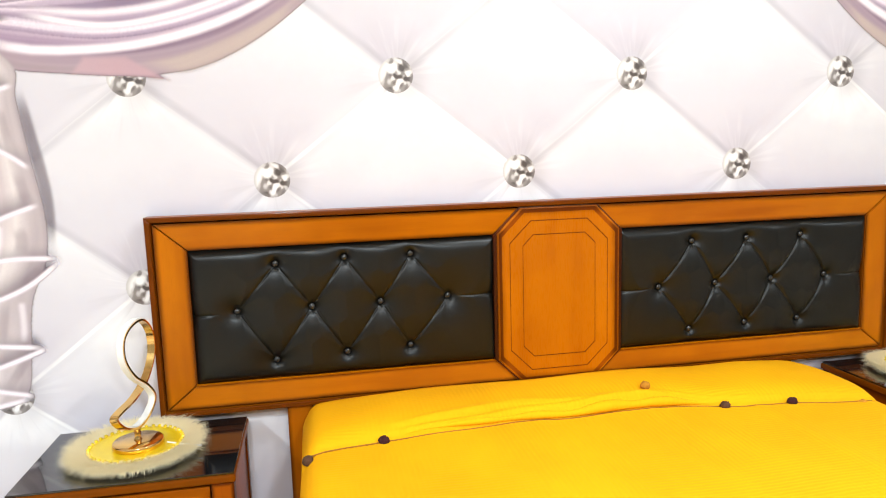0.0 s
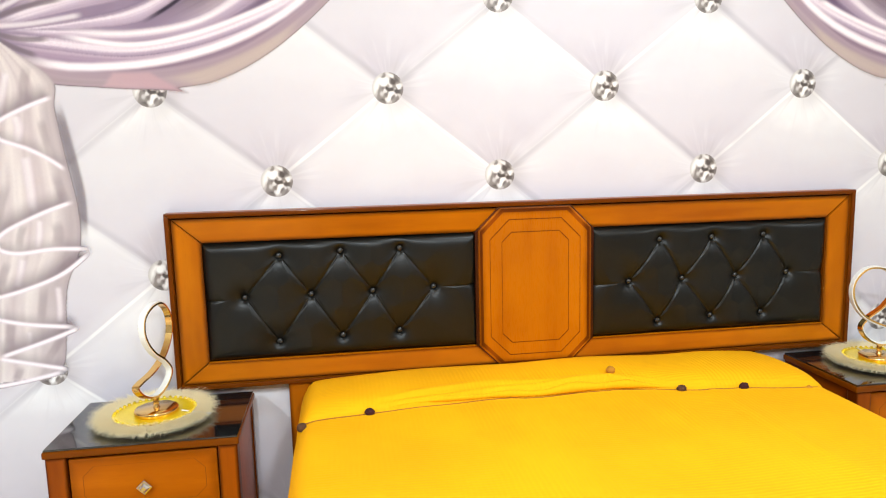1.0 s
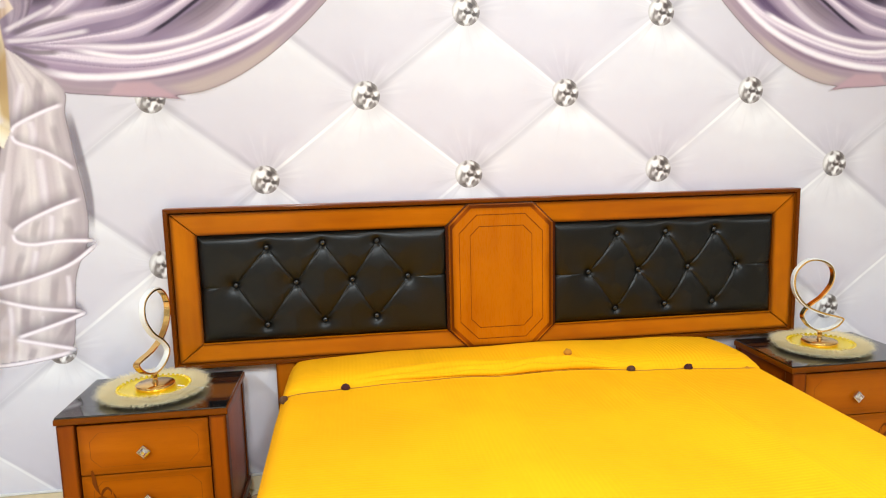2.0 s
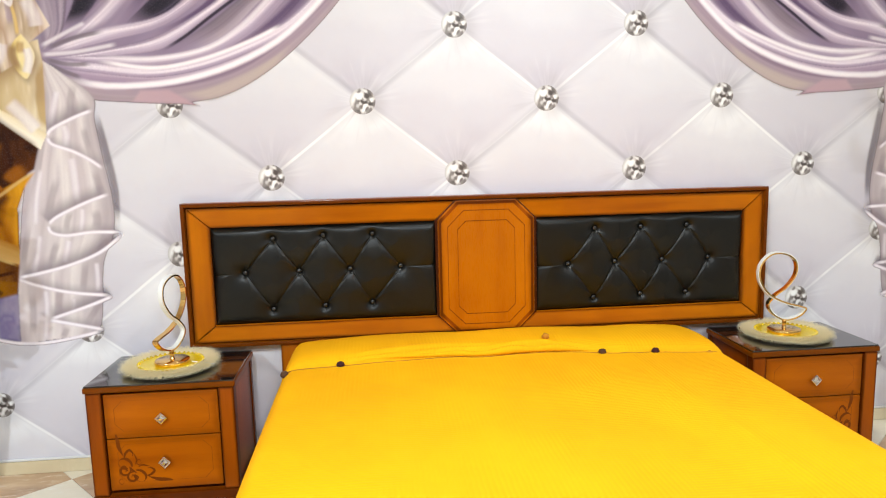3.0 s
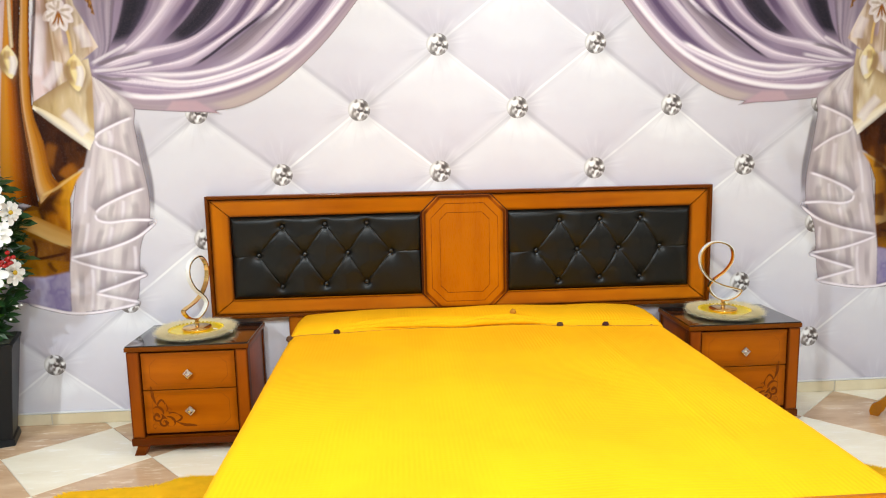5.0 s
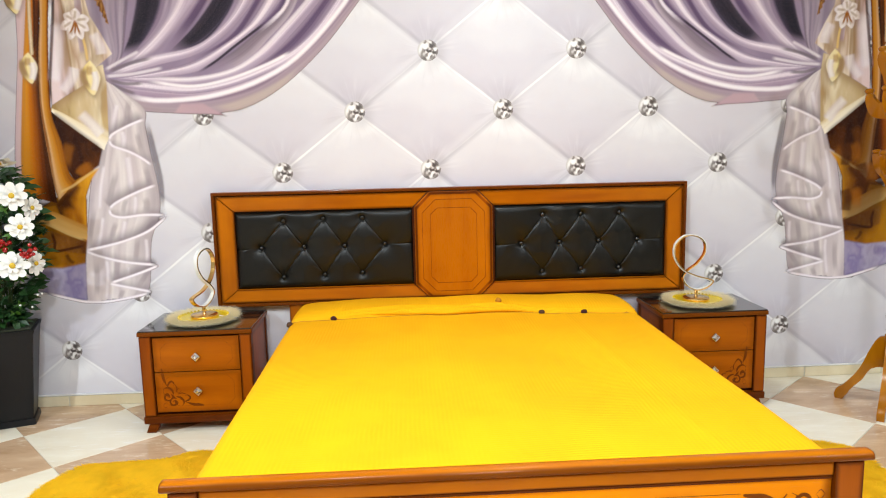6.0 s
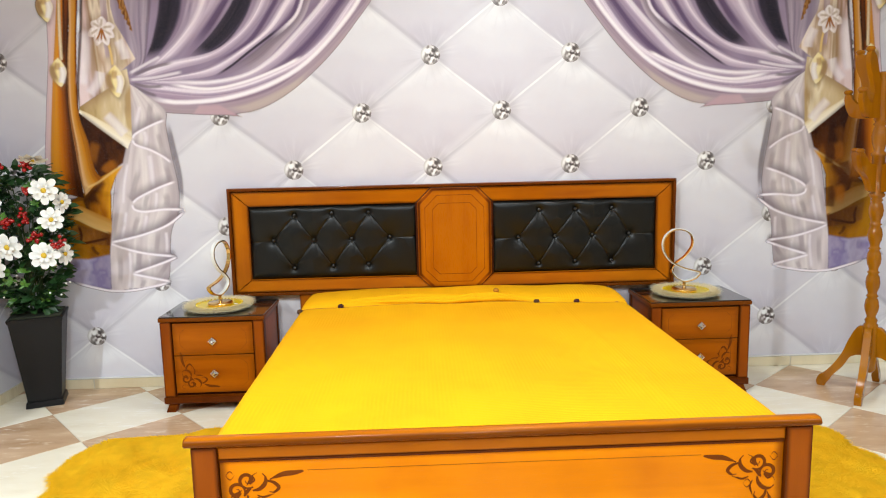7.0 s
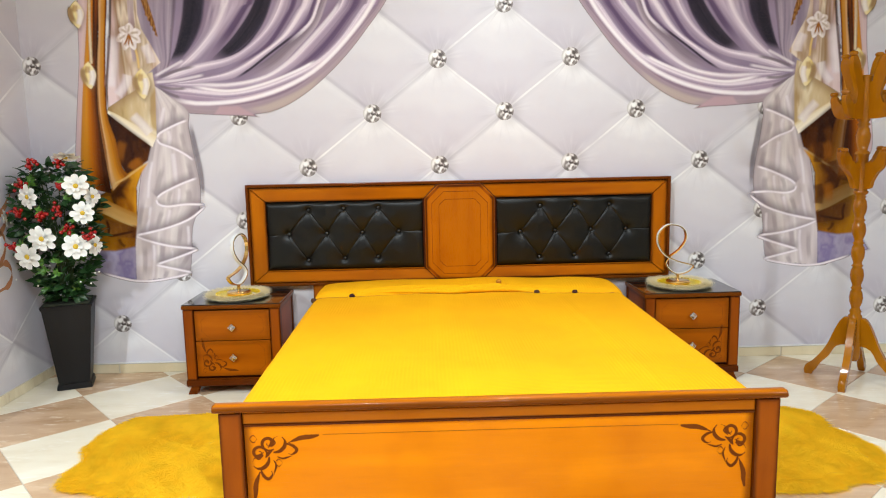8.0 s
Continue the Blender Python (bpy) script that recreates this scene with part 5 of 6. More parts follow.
# buttoned leather panels
BUTTONS = [
    [(-0.892, 0.977), (-0.684, 0.985), (-0.478, 0.985), (-1.012, 0.837), (-0.789, 0.838), (-0.577, 0.839), (-0.362, 0.843), (-0.904, 0.678), (-0.687, 0.686), (-0.487, 0.691)],
    [(0.486, 0.974), (0.692, 0.975), (0.901, 0.976), (0.367, 0.822), (0.577, 0.824), (0.791, 0.826), (1.002, 0.828), (0.482, 0.668), (0.694, 0.676), (0.902, 0.676)],
]
for (x0, x1), buttons in zip(((HX0 + 0.108, OX0), (OX1, HX1 - 0.105)), BUTTONS):
    top, mid, low = buttons[:3], buttons[3:7], buttons[7:]
    creases = []
    for row in (top, low):
        for i, bpt in enumerate(row):
            creases += [(bpt, mid[i], 1.0), (bpt, mid[i + 1], 1.0)]
            if row is low:  # doubled pleats below the middle row
                creases += [((bpt[0] - 0.012, bpt[1] + 0.014), (mid[i][0] + 0.016, mid[i][1] - 0.008), 0.7), ((bpt[0] + 0.012, bpt[1] + 0.014), (mid[i + 1][0] - 0.016, mid[i + 1][1] - 0.008), 0.7)]
    creases += [(bpt, (bpt[0], LZ1 + 0.01), 0.5) for bpt in top] + [(bpt, (bpt[0], LZ0 - 0.01), 0.6) for bpt in low]
    creases += [(mid[0], (x0, mid[0][1] - 0.006), 0.8), (mid[3], (x1, mid[3][1]), 0.8)]
    NX, NZ = 400, 180
    X, Z = np.meshgrid(np.linspace(x0 - 0.004, x1 + 0.004, NX), np.linspace(LZ0 - 0.004, LZ1 + 0.004, NZ))
    edge = np.minimum(np.minimum(X - x0, x1 - X), np.minimum(Z - LZ0, LZ1 - Z))
    H = 0.032 * (1 - np.exp(-np.clip(edge, 0, 1) / 0.011)) - 0.002
    pull = np.zeros_like(X)
    for (ax, az), (bx, bz), k in creases:
        dx, dz = bx - ax, bz - az
        L2 = dx * dx + dz * dz
        f = np.clip(((X - ax) * dx + (Z - az) * dz) / L2, 0, 1)
        d = np.hypot(X - ax - f * dx, Z - az - f * dz)
        deep = k * (0.35 + 0.65 * np.abs(2 * f - 1) ** 1.5)
        pull = np.maximum(pull, deep * (0.006 * np.exp(-(d / 0.0035) ** 2) + 0.02 * np.exp(-d / 0.036)))
    for bx, bz in buttons:
        d = np.hypot(X - bx, Z - bz)
        pull = np.maximum(pull, 0.009 * np.exp(-(d / 0.014) ** 2) + 0.027 * np.exp(-d / 0.042))
    fine = 0.0004 * np.sin(X * 21 + 3 * np.sin(Z * 13)) * np.sin(Z * 17)
    Y = -0.036 - np.maximum(H - pull + fine, -0.004)
    verts = np.stack([X - BX, Y - BY, Z], -1).reshape(-1, 3)
    idx = np.arange(NX * NZ).reshape(NZ, NX)
    faces = np.stack([idx[:-1, :-1], idx[:-1, 1:], idx[1:, 1:], idx[1:, :-1]], -1).reshape(-1, 4)
    leather = mesh_of("leather_panel", verts.tolist(), faces.tolist(), M_leather, headboard, "black buttoned leatherette panel", True)
    for bx, bz in buttons:
        part("button", ball(0.0095, (bx - BX, -0.0415 - BY, bz), (1, 0.6, 1), 14), M_button, leather, smooth=True)
    bead = prism([(x0, LZ0 - 0.003), (x1, LZ0 - 0.003), (x1, LZ0 + 0.001), (x0, LZ0 + 0.001)], 0.01, 0, "xz", -0.056)
    bed_part("panel_bead", bead, M_panel, headboard)

for x0 in (-0.882, 0.802):
    bed_part("headboard_leg", box(x0, x0 + 0.08, -0.05, -0.012, 0.0, HZ0 + 0.01, 0.003), M_wood_z)

# footboard
FX0, FX1 = -0.866, 0.938
foot = bed_part("footboard", box(FX0 + 0.09, FX1 - 0.095, -2.058, -2.035, 0.1, 0.517, 0.002), M_panel, None, "wooden footboard with stencilled corner scrolls")
cap_profile = [(-2.082, 0.524), (-2.086, 0.531), (-2.083, 0.54), (-2.076, 0.546), (-2.05, 0.546), (-2.041, 0.54), (-2.038, 0.531), (-2.042, 0.522), (-2.046, 0.518), (-2.07, 0.518)]
cap = prism(cap_profile, FX1 - FX0, 0.004, "yz", FX0)
bed_part("cap_rail", cap, M_wood_x, foot, "rounded cap rail", True)
for x0, x1 in ((FX0 + 0.016, FX0 + 0.088), (FX1 - 0.094, FX1 - 0.018)):
    bed_part("post", box(x0, x1, -2.072, -2.028, 0.0, 0.5178, 0.004), M_wood_red, foot, "reddish corner post")
bed_part("upper_rail", box(FX0 + 0.0885, FX1 - 0.0945, -2.066, -2.036, 0.478, 0.5175, 0.006), M_wood_x, foot)
bed_part("upper_bead", box(FX0 + 0.0885, FX1 - 0.0945, -2.0625, -2.036, 0.4685, 0.4775, 0.003), M_wood_red, foot)
bed_part("inlay_line", box(-0.53, 0.6, -2.0586, -2.0575, 0.4352, 0.4366), M_motif_soft, foot)
bed_part("lower_rail", box(FX0 + 0.0885, FX1 - 0.0945, -2.066, -2.036, 0.085, 0.13, 0.006), M_wood_x, foot)
motif(foot, -0.762 - BX, 0.441, 1, -1, 0.225, -2.0585 - BY)
motif(foot, 0.828 - BX, 0.439, -1, -1, 0.225, -2.0585 - BY)
for x0 in (-0.83, 0.862):
    bed_part("side_rail", box(x0, x0 + 0.025, -1.99, -0.05, 0.12, 0.3, 0.003), M_wood_y)
bed_part("slat_base", box(-0.8, 0.86, -1.98, -0.08, 0.2, 0.24), M_wood_y)
bed_part("mid_leg", lathe([(0.025, 0), (0.03, 0.2)], 12, 0.03, -1.0), M_wood_z)

mattress = part("mattress", box(-0.8, 0.86, -1.985, -0.075, 0.242, 0.47, 0.05, 4), M_mattress, smooth=True)
tagged(mattress, "pale mattress hidden under the bedspread", "mattress")

# bedspread: a draped sheet with the pillow roll at the head
SEAM = [(-0.84, -0.425), (-0.61, -0.362), (-0.2, -0.325), (0.2, -0.312), (0.41, -0.36), (0.62, -0.388), (0.85, -0.45)]
sx_, sy_ = zip(*SEAM)


def spread_height(x, y):
    """Height of the cover's top; x runs across, y along."""
    seam = np.interp(x, sx_, sy_) + 0.004 * np.sin(x * 23)
    over = y - seam
    half = np.abs((x - 0.03) / 0.86)
    roll = np.clip(1 - half ** 14, 0, 1) ** 0.5
    rise = 0.04 * roll * np.clip(1 - np.exp(-np.clip(over, 0, 1) / 0.035), 0, 1) * np.clip(1 - (np.clip(over - 0.16, 0, 1) / 0.28) ** 2, 0, 1)
    z = 0.512 + 0.006 * np.sin(x * 3.1 + 1) * np.sin(y * 2.3) + 0.0025 * np.sin(x * 11 + y * 4) - 0.008 * np.clip((-y - 1.6) / 0.4, 0, 1)
    crease = 0.02 * np.exp(-(over / 0.006) ** 2)
    window = np.clip((x + 0.62) / 0.12, 0, 1) * np.clip((0.3 - x) / 0.1, 0, 1)
    pucker = 0.011 * np.exp(-((over - 0.024 - 0.012 * np.sin(x * 5 + 1)) / 0.009) ** 2) + 0.006 * np.exp(-((over - 0.052 - 0.015 * np.sin(x * 7 + 3)) / 0.012) ** 2)
    lengthwise = 0.003 * np.exp(-((x - 0.5 + 0.05 * y) / 0.022) ** 2) + 0.002 * np.exp(-((x + 0.14 - 0.03 * y) / 0.022) ** 2)
    return z + rise - crease + window * pucker + np.where(over < 0, lengthwise, 0)


NA, NL = 150, 170
flat = np.linspace(-0.855, 0.855, 110)
ys = -0.07 - 1.95 * np.concatenate([np.linspace(0, 0.1, 16, False), np.linspace(0.1, 0.22, 80, False), np.linspace(0.22, 1, NL - 96)])
rows = []
for y in ys:
    swell = 0.0 + 0.012 * np.clip((-y - 0.8) / 1.2, 0, 1)
    top = spread_height(flat + 0.03, np.full_like(flat, y))
    d = 0.855 - np.abs(flat)
    top = top - 0.035 * np.clip(1 - d / 0.04, 0, 1) ** 2.2
    row = [(0.03 + f + (swell if f > 0 else -0.2 * swell) * abs(f), y, t) for f, t in zip(flat, top)]
    left, right = [], []
    for k in range(1, 15):
        drop = k / 14
        flare = 0.012 * drop + 0.014 * drop * math.sin(y * 9.5 + 0.6) + 0.006 * drop * math.sin(y * 21)
        zl = row[0][2] - 0.24 * drop
        left.append((row[0][0] - 0.006 - flare, y, zl))
        right.append((row[-1][0] + 0.006 + flare, y, row[-1][2] - 0.24 * drop))
    rows.append(left[::-1] + row + right)
width = len(rows[0])
# tucked ends at head and foot
rows.insert(0, [(x, y - 0.0, max(z - 0.1, 0.3)) for x, y, z in rows[0]])
rows.append([(x, y - 0.004, z - 0.12) for x, y, z in rows[-1]])
verts = [p for r in rows for p in r]
faces = [(i * width + k, i * width + k + 1, (i + 1) * width + k + 1, (i + 1) * width + k) for i in range(len(rows) - 1) for k in range(width - 1)]
spread = mesh_of("bedspread", verts, faces, M_spread, None, "", True)
solid = spread.modifiers.new("thickness", "SOLIDIFY")
solid.thickness, solid.offset = 0.006, -1
tagged(spread, "bright yellow ribbed bedspread smoothed over the bed", "bedspread")
cord_x = np.linspace(-0.83, 0.85, 60)
cord_y = np.interp(cord_x, sx_, sy_) + 0.004 * np.sin(cord_x * 23)
cord = [(float(a), float(b) - 0.002, float(c) + 0.003 - 0.045 * max(0, abs(float(a) - 0.03) - 0.8) ** 1.5 * 10) for a, b, c in zip(cord_x, cord_y, spread_height(cord_x, cord_y - 0.03))]
part("seam_cord", tube(cord, 0.0022, 6), M_cord, spread, "brown seam cord", True)
# the cover gathers into a soft fold along the seam
gx = np.linspace(-0.6, 0.43, 64)
gy = np.interp(gx, sx_, sy_) + 0.004 * np.sin(gx * 23) + 0.008
swell_at = np.interp(gx, (-0.6, -0.4, -0.1, 0.1, 0.25, 0.43), (0.002, 0.008, 0.011, 0.016, 0.013, 0.002)) * (1 + 0.18 * np.sin(gx * 31))
gather = [(float(a), float(b) - 0.2 * float(r), float(c) + 1.0 * float(r)) for a, b, c, r in zip(gx, gy, spread_height(gx, gy), swell_at)]
part("gathered_fold", tube(gather, [float(r) for r in swell_at], 12), M_spread, spread, "", True)
# a short loose flap beside the seam
fx = np.linspace(0.2, 0.84, 30)
flap_rows = []
for k, w in enumerate(np.linspace(0, 1, 7)):
    yy = np.interp(fx, (0.2, 0.4, 0.62, 0.84), (-0.26, -0.345, -0.374, -0.44)) + 0.02 * (1 - w) - 0.012 * w
    zz = spread_height(fx, yy) + 0.004 + 0.006 * math.sin(math.pi * w) - 0.003 * w
    flap_rows += [(a, b, c) for a, b, c in zip(fx, yy, zz)]
flap = mesh_of("turned_edge", flap_rows, [(i * 30 + k, i * 30 + k + 1, (i + 1) * 30 + k + 1, (i + 1) * 30 + k) for i in range(6) for k in range(29)], M_spread, spread, "", True)
pom_rng = random.Random(6)
for x, y, kind in ((-0.818, -0.43, "brown"), (-0.614, -0.372, "plum"), (0.213, -0.25, "amber"), (0.414, -0.365, "brown"), (0.622, -0.388, "plum"), (0.818, -0.445, "amber")):
    z = float(spread_height(np.array(x), np.array(y - 0.03))) + (0.004 if abs(x) < 0.7 else -0.01)
    bm = ball(0.014, (x, y - 0.006, z + 0.007), (1.1, 1, 0.95), 12)
    for v in bm.verts:
        v.co += Vector([pom_rng.uniform(-1, 1) for k in range(3)]) * 0.0016
    part("pompom", bm, M_pom[kind], spread, kind + " pompom", True)


# ---- bedside cabinets ----
def cabinet(cx, side):
    """side: -1 has the scrollwork on its outer left corner, 1 on its right."""
    w, d, h = 0.27, 0.195, 0.506
    c = thing("bedside_cabinet", cx, -0.245, 0, "honey-wood bedside cabinet with two drawers, black glass top and crystal knobs", "bedside cabinet", "bedside cabinets")

    def p(name, bm, mat, parent=None, label="", smooth=False):
        return part(name, bm, mat, parent or c, label, smooth)
    p("top_frame", box(-w, w, -d, d, h - 0.024, h - 0.003, 0.005), M_wood_x)
    p("glass_top", box(-w + 0.004, w - 0.004, -d + 0.004, d - 0.004, h - 0.0028, h + 0.003, 0.0015), M_glass_top, None, "glossy black glass top")
    for s in (-1, 1):
        p("front_stile", box(min(s * (w - 0.006), s * (w - 0.062)), max(s * (w - 0.006), s * (w - 0.062)), -d + 0.004, -d + 0.05, 0.085, h - 0.025, 0.005), M_wood_red, None, "reddish front stile")
        p("back_stile", box(min(s * (w - 0.006), s * (w - 0.04)), max(s * (w - 0.006), s * (w - 0.04)), d - 0.035, d - 0.004, 0.085, h - 0.025, 0.004), M_wood_red)
        p("side_panel", box(min(s * (w - 0.011), s * (w - 0.026)), max(s * (w - 0.011), s * (w - 0.026)), -d + 0.0505, d - 0.0355, 0.085, h - 0.025), M_wood_red)
    p("back_panel", box(-w + 0.041, w - 0.041, d - 0.018, d - 0.008, 0.085, h - 0.025), M_wood_z)
    p("plinth", box(-w + 0.001, w - 0.001, -d, d - 0.002, 0.048, 0.0845, 0.006), M_wood_red, None, "moulded plinth")
    p("carcass", box(-w + 0.064, w - 0.064, -d + 0.03, d - 0.02, 0.0855, h - 0.026), M_wood_edge)
    dx = w - 0.066
    for z0, z1 in ((0.102, 0.300), (0.304, 0.472)):
        drawer = p("drawer", box(-dx, dx, -d + 0.011, -d + 0.0295, z0, z1, 0.003), M_drawer, None, "drawer front with inlaid border")
        kz = 0.208 if z0 < 0.2 else 0.378
        knob = part("knob", box(-0.0165, 0.0165, -0.006, 0.006, -0.0165, 0.0165, 0.003), M_chrome, drawer, "diamond-shaped crystal knob")
        knob.location, knob.rotation_euler = (0, -d - 0.003, kz), (0, math.pi / 4, 0)
        gem = bmesh.new()
        bmesh.ops.create_cone(gem, cap_ends=True, segments=4, radius1=0.0165, radius2=0.007, depth=0.008, matrix=Matrix.Rotation(math.pi / 2, 4, "X") @ Matrix.Rotation(math.pi / 4, 4, "Z"))
        part("crystal", gem, M_crystal, knob).location = (0, -0.0105, 0)
        part("knob_stem", lathe([(0.005, 0), (0.005, 0.012)], 10), M_chrome, knob).rotation_euler = (-math.pi / 2, 0, 0)
        ring = cut_corner(-dx + 0.035, dx - 0.035, z0 + 0.025 if z0 > 0.2 else z0 + 0.03, z1 + (-0.025 if z0 > 0.2 else -0.02), 0.03)
        groove(drawer, ring, -d + 0.0106, 0.0014, M_motif_soft)
    motif(c, side * (dx - 0.028), 0.125, -side, 1, 0.2, -d + 0.0103, M_motif)
    for sx in (-1, 1):
        for sy in (-1, 1):
            leg = box(-0.024, 0.024, -0.022, 0.022, 0, 0.05, 0.003)
            for v in leg.verts:
                if v.co.z < 0.025:
                    v.co.x += sx * 0.016
                    v.co.y += sy * 0.008
            bmesh.ops.translate(leg, verts=leg.verts, vec=(sx * (w - 0.045), sy * (d - 0.04), 0))
            p("leg", leg, M_wood_red, None, "short splayed leg")
    return c


cabinet(-1.27, -1)
cabinet(1.27, 1)

# shaggy round mats with gold dishes
fur_rng = np.random.RandomState(11)


def fur(name, material, roots, dirs, length, width, parent, label, droop=0.6):
    """One mesh of tapering, bent hairs."""
    n = len(roots)
    L = length * (0.6 + 0.7 * fur_rng.rand(n))[:, None]
    side = np.cross(dirs, np.array([0.0, 0.0, 1.0]))
    side /= np.linalg.norm(side, axis=1)[:, None] + 1e-9
    midp = roots + dirs * L * 0.55
    tip = roots + dirs * L
    tip[:, 2] = np.maximum(tip[:, 2] - droop * L[:, 0] * 0.35, 0.002)
    w = width * (0.6 + 0.8 * fur_rng.rand(n))[:, None]
    v = np.concatenate([roots - side * w, roots + side * w, midp - side * w * 0.7, midp + side * w * 0.7, tip])
    k = np.arange(n)
    quads = np.stack([k, k + n, k + 3 * n, k + 2 * n], -1).tolist()
    tris = np.stack([k + 2 * n, k + 3 * n, k + 4 * n], -1).tolist()
    ob = mesh_of(name, v.tolist(), quads + tris, material, parent, label)
    ob["kind"] = "stuff"
    return ob


def fur_mat(cx, cy):
    mat = thing("fur_mat", cx, cy, 0.5095, "round cream faux-fur mat with a gold sequinned centre", "table mat", "fur mats")
    part("hide", lathe([(0.125, 0), (0.13, 0.004), (0.125, 0.01), (0.02, 0.012)], 36), M_fur_base, mat, smooth=True)
    n = 15000
    a = fur_rng.rand(n) * 2 * math.pi
    r = 0.1 + 0.05 * fur_rng.rand(n)
    roots = np.stack([r * np.cos(a), r * np.sin(a), np.full(n, 0.009)], -1)
    a2 = a + fur_rng.normal(0, 0.35, n)
    dirs = np.stack([np.cos(a2), np.sin(a2), 0.1 + 0.6 * fur_rng.rand(n)], -1)
    fur("fur", M_fur_cream, roots, dirs, 0.046, 0.0008, mat, "long cream pile")
    dish = part("dish", lathe([(0.118, 0.012), (0.124, 0.016), (0.116, 0.02), (0.1, 0.017), (0.06, 0.014), (0.0, 0.0138)][:5], 40), M_dish, mat, "gold sequinned centre", True)
    for k in range(40):
        t = 2 * math.pi * k / 40
        part("bead", ball(0.0055, (0.12 * math.cos(t), 0.12 * math.sin(t), 0.0205), (1, 1, 0.8), 8), M_dish, dish, smooth=True)
    return mat


def table_lamp(cx, cy, turn):
    lamp = thing("table_lamp", cx, cy, 0.5245, "gold twisted-loop table lamp with a white light strip", "table lamp", "table lamps", turn)
    part("base", lathe([(0.064, 0), (0.066, 0.003), (0.066, 0.013), (0.063, 0.016), (0.01, 0.0165)], 40), M_gold, lamp, "round polished gold base", True)
    part("stem", lathe([(0.012, 0.016), (0.0085, 0.02), (0.0085, 0.046), (0.011, 0.05)], 16), M_gold, lamp, smooth=True)
    path = [(0.0, 0.0, 0.053), (-0.045, 0.012, 0.075), (-0.066, 0.02, 0.115), (-0.045, 0.012, 0.155), (0.0, 0.0, 0.195), (0.034, -0.006, 0.25), (0.03, -0.006, 0.305), (-0.01, 0.0, 0.335),
            (-0.07, 0.004, 0.335), (-0.115, 0.006, 0.29), (-0.115, 0.006, 0.225), (-0.075, 0.0, 0.165), (-0.01, -0.008, 0.13), (0.055, -0.02, 0.112), (0.075, -0.022, 0.1), (0.05, -0.012, 0.068)]
    pts = spline(path, 120, True)

    def ribbon(name, inner, outer, half, material, label):
        bm = bmesh.new()
        rings = []
        for i, p in enumerate(pts):
            t = (pts[(i + 1) % 120] - pts[i - 1]).normalized()
            out = t.cross(Vector((0, 1, 0))).normalized()
            wide = t.cross(out).normalized()
            rings.append([bm.verts.new(p + out * a + wide * b) for a, b in ((inner, -half), (outer, -half), (outer, half), (inner, half))])
        for i in range(120):
            a, b = rings[i], rings[(i + 1) % 120]
            for k in range(4):
                bm.faces.new((a[k], a[(k + 1) % 4], b[(k + 1) % 4], b[k]))
        part(name, bm, material, lamp, label)
    ribbon("loop", -0.0025, 0.0035, 0.0105, M_gold, "twisted gold band")
    ribbon("light_strip", -0.006, -0.0026, 0.0085, M_diffuser, "white diffuser strip along the band")
    part("cable", tube([(0, 0.08, 0.006), (0.01, 0.13, 0.004), (0.02, 0.18, 0.003)], 0.002, 6), M_diffuser, lamp)
    return lamp


fur_mat(-1.282, -0.232)
fur_mat(1.265, -0.23)
table_lamp(-1.276, -0.235, -101)
table_lamp(1.255, -0.235, 0)


# ---- sheepskin rugs ----
def rug(cx, cy, rx, ry, turn, seed, label):
    rng = np.random.RandomState(seed)
    r = thing("sheepskin_rug", cx, cy, 0.004, label, "rug", "sheepskin rugs", turn)
    ph = rng.rand(5) * 6.28

    def edge(a):
        square = (np.abs(np.cos(a)) ** 3.2 + np.abs(np.sin(a)) ** 3.2) ** (-1 / 3.2)
        return square - 0.04 + 0.03 * np.sin(2 * a + ph[0]) + 0.045 * np.sin(3 * a + ph[1]) + 0.05 * np.sin(5 * a + ph[2]) + 0.03 * np.sin(9 * a + ph[3]) + 0.014 * np.sin(17 * a + ph[1])
    ring, disc = 48, 10
    verts, faces = [(0, 0, 0.02)], []
    for j in range(1, disc + 1):
        for k in range(ring):
            a = 2 * math.pi * k / ring
            f = j / disc * float(edge(a))
            verts.append((rx * f * math.cos(a), ry * f * math.sin(a), 0.02 * (1 - (j / disc) ** 4) + 0.001))
    for k in range(ring):
        faces.append((0, 1 + k, 1 + (k + 1) % ring))
    for j in range(disc - 1):
        for k in range(ring):
            a, b = 1 + j * ring + k, 1 + j * ring + (k + 1) % ring
            faces.append((a, a + ring, b + ring, b))
    mesh_of("hide", verts, faces, M_rug_base, r, "", True)
    n = 80000
    a = rng.rand(n) * 2 * math.pi
    q = np.sqrt(rng.rand(n))
    f = q * edge(a)
    x, y = rx * f * np.cos(a), ry * f * np.sin(a)
    roots = np.stack([x, y, 0.018 * (1 - q ** 4) + 0.002], -1)
    swirl = 0.9 * np.sin(9.2 * x + ph[4] + 2 * y) + 0.8 * np.sin(11.1 * y + ph[0] - 3 * x) + 0.5 * np.sin(31 * x + 17 * y) + rng.normal(0, 0.2, n)
    heading = np.where(q > 0.85, a + 0.4 * np.sin(swirl), a + swirl)
    dirs = np.stack([np.cos(heading), np.sin(heading), 0.05 + 0.13 * rng.rand(n)], -1)
    fur("wool", M_rug, roots, dirs, 0.05, 0.0014, r, "long yellow wool pile")


rug(-1.19, -1.15, 0.54, 0.47, 3, 5, "shaggy yellow sheepskin rug on the tiles beside the bed")
rug(1.18, -1.27, 0.53, 0.44, -4, 9, "shaggy yellow sheepskin rug on the tiles beside the bed")

# ---- planter with artificial flowers ----
PX, PY = -2.262, -0.2
planter = thing("planter", PX, PY, 0, "tall black tapered square planter on the tiles", "planter", turn=20)


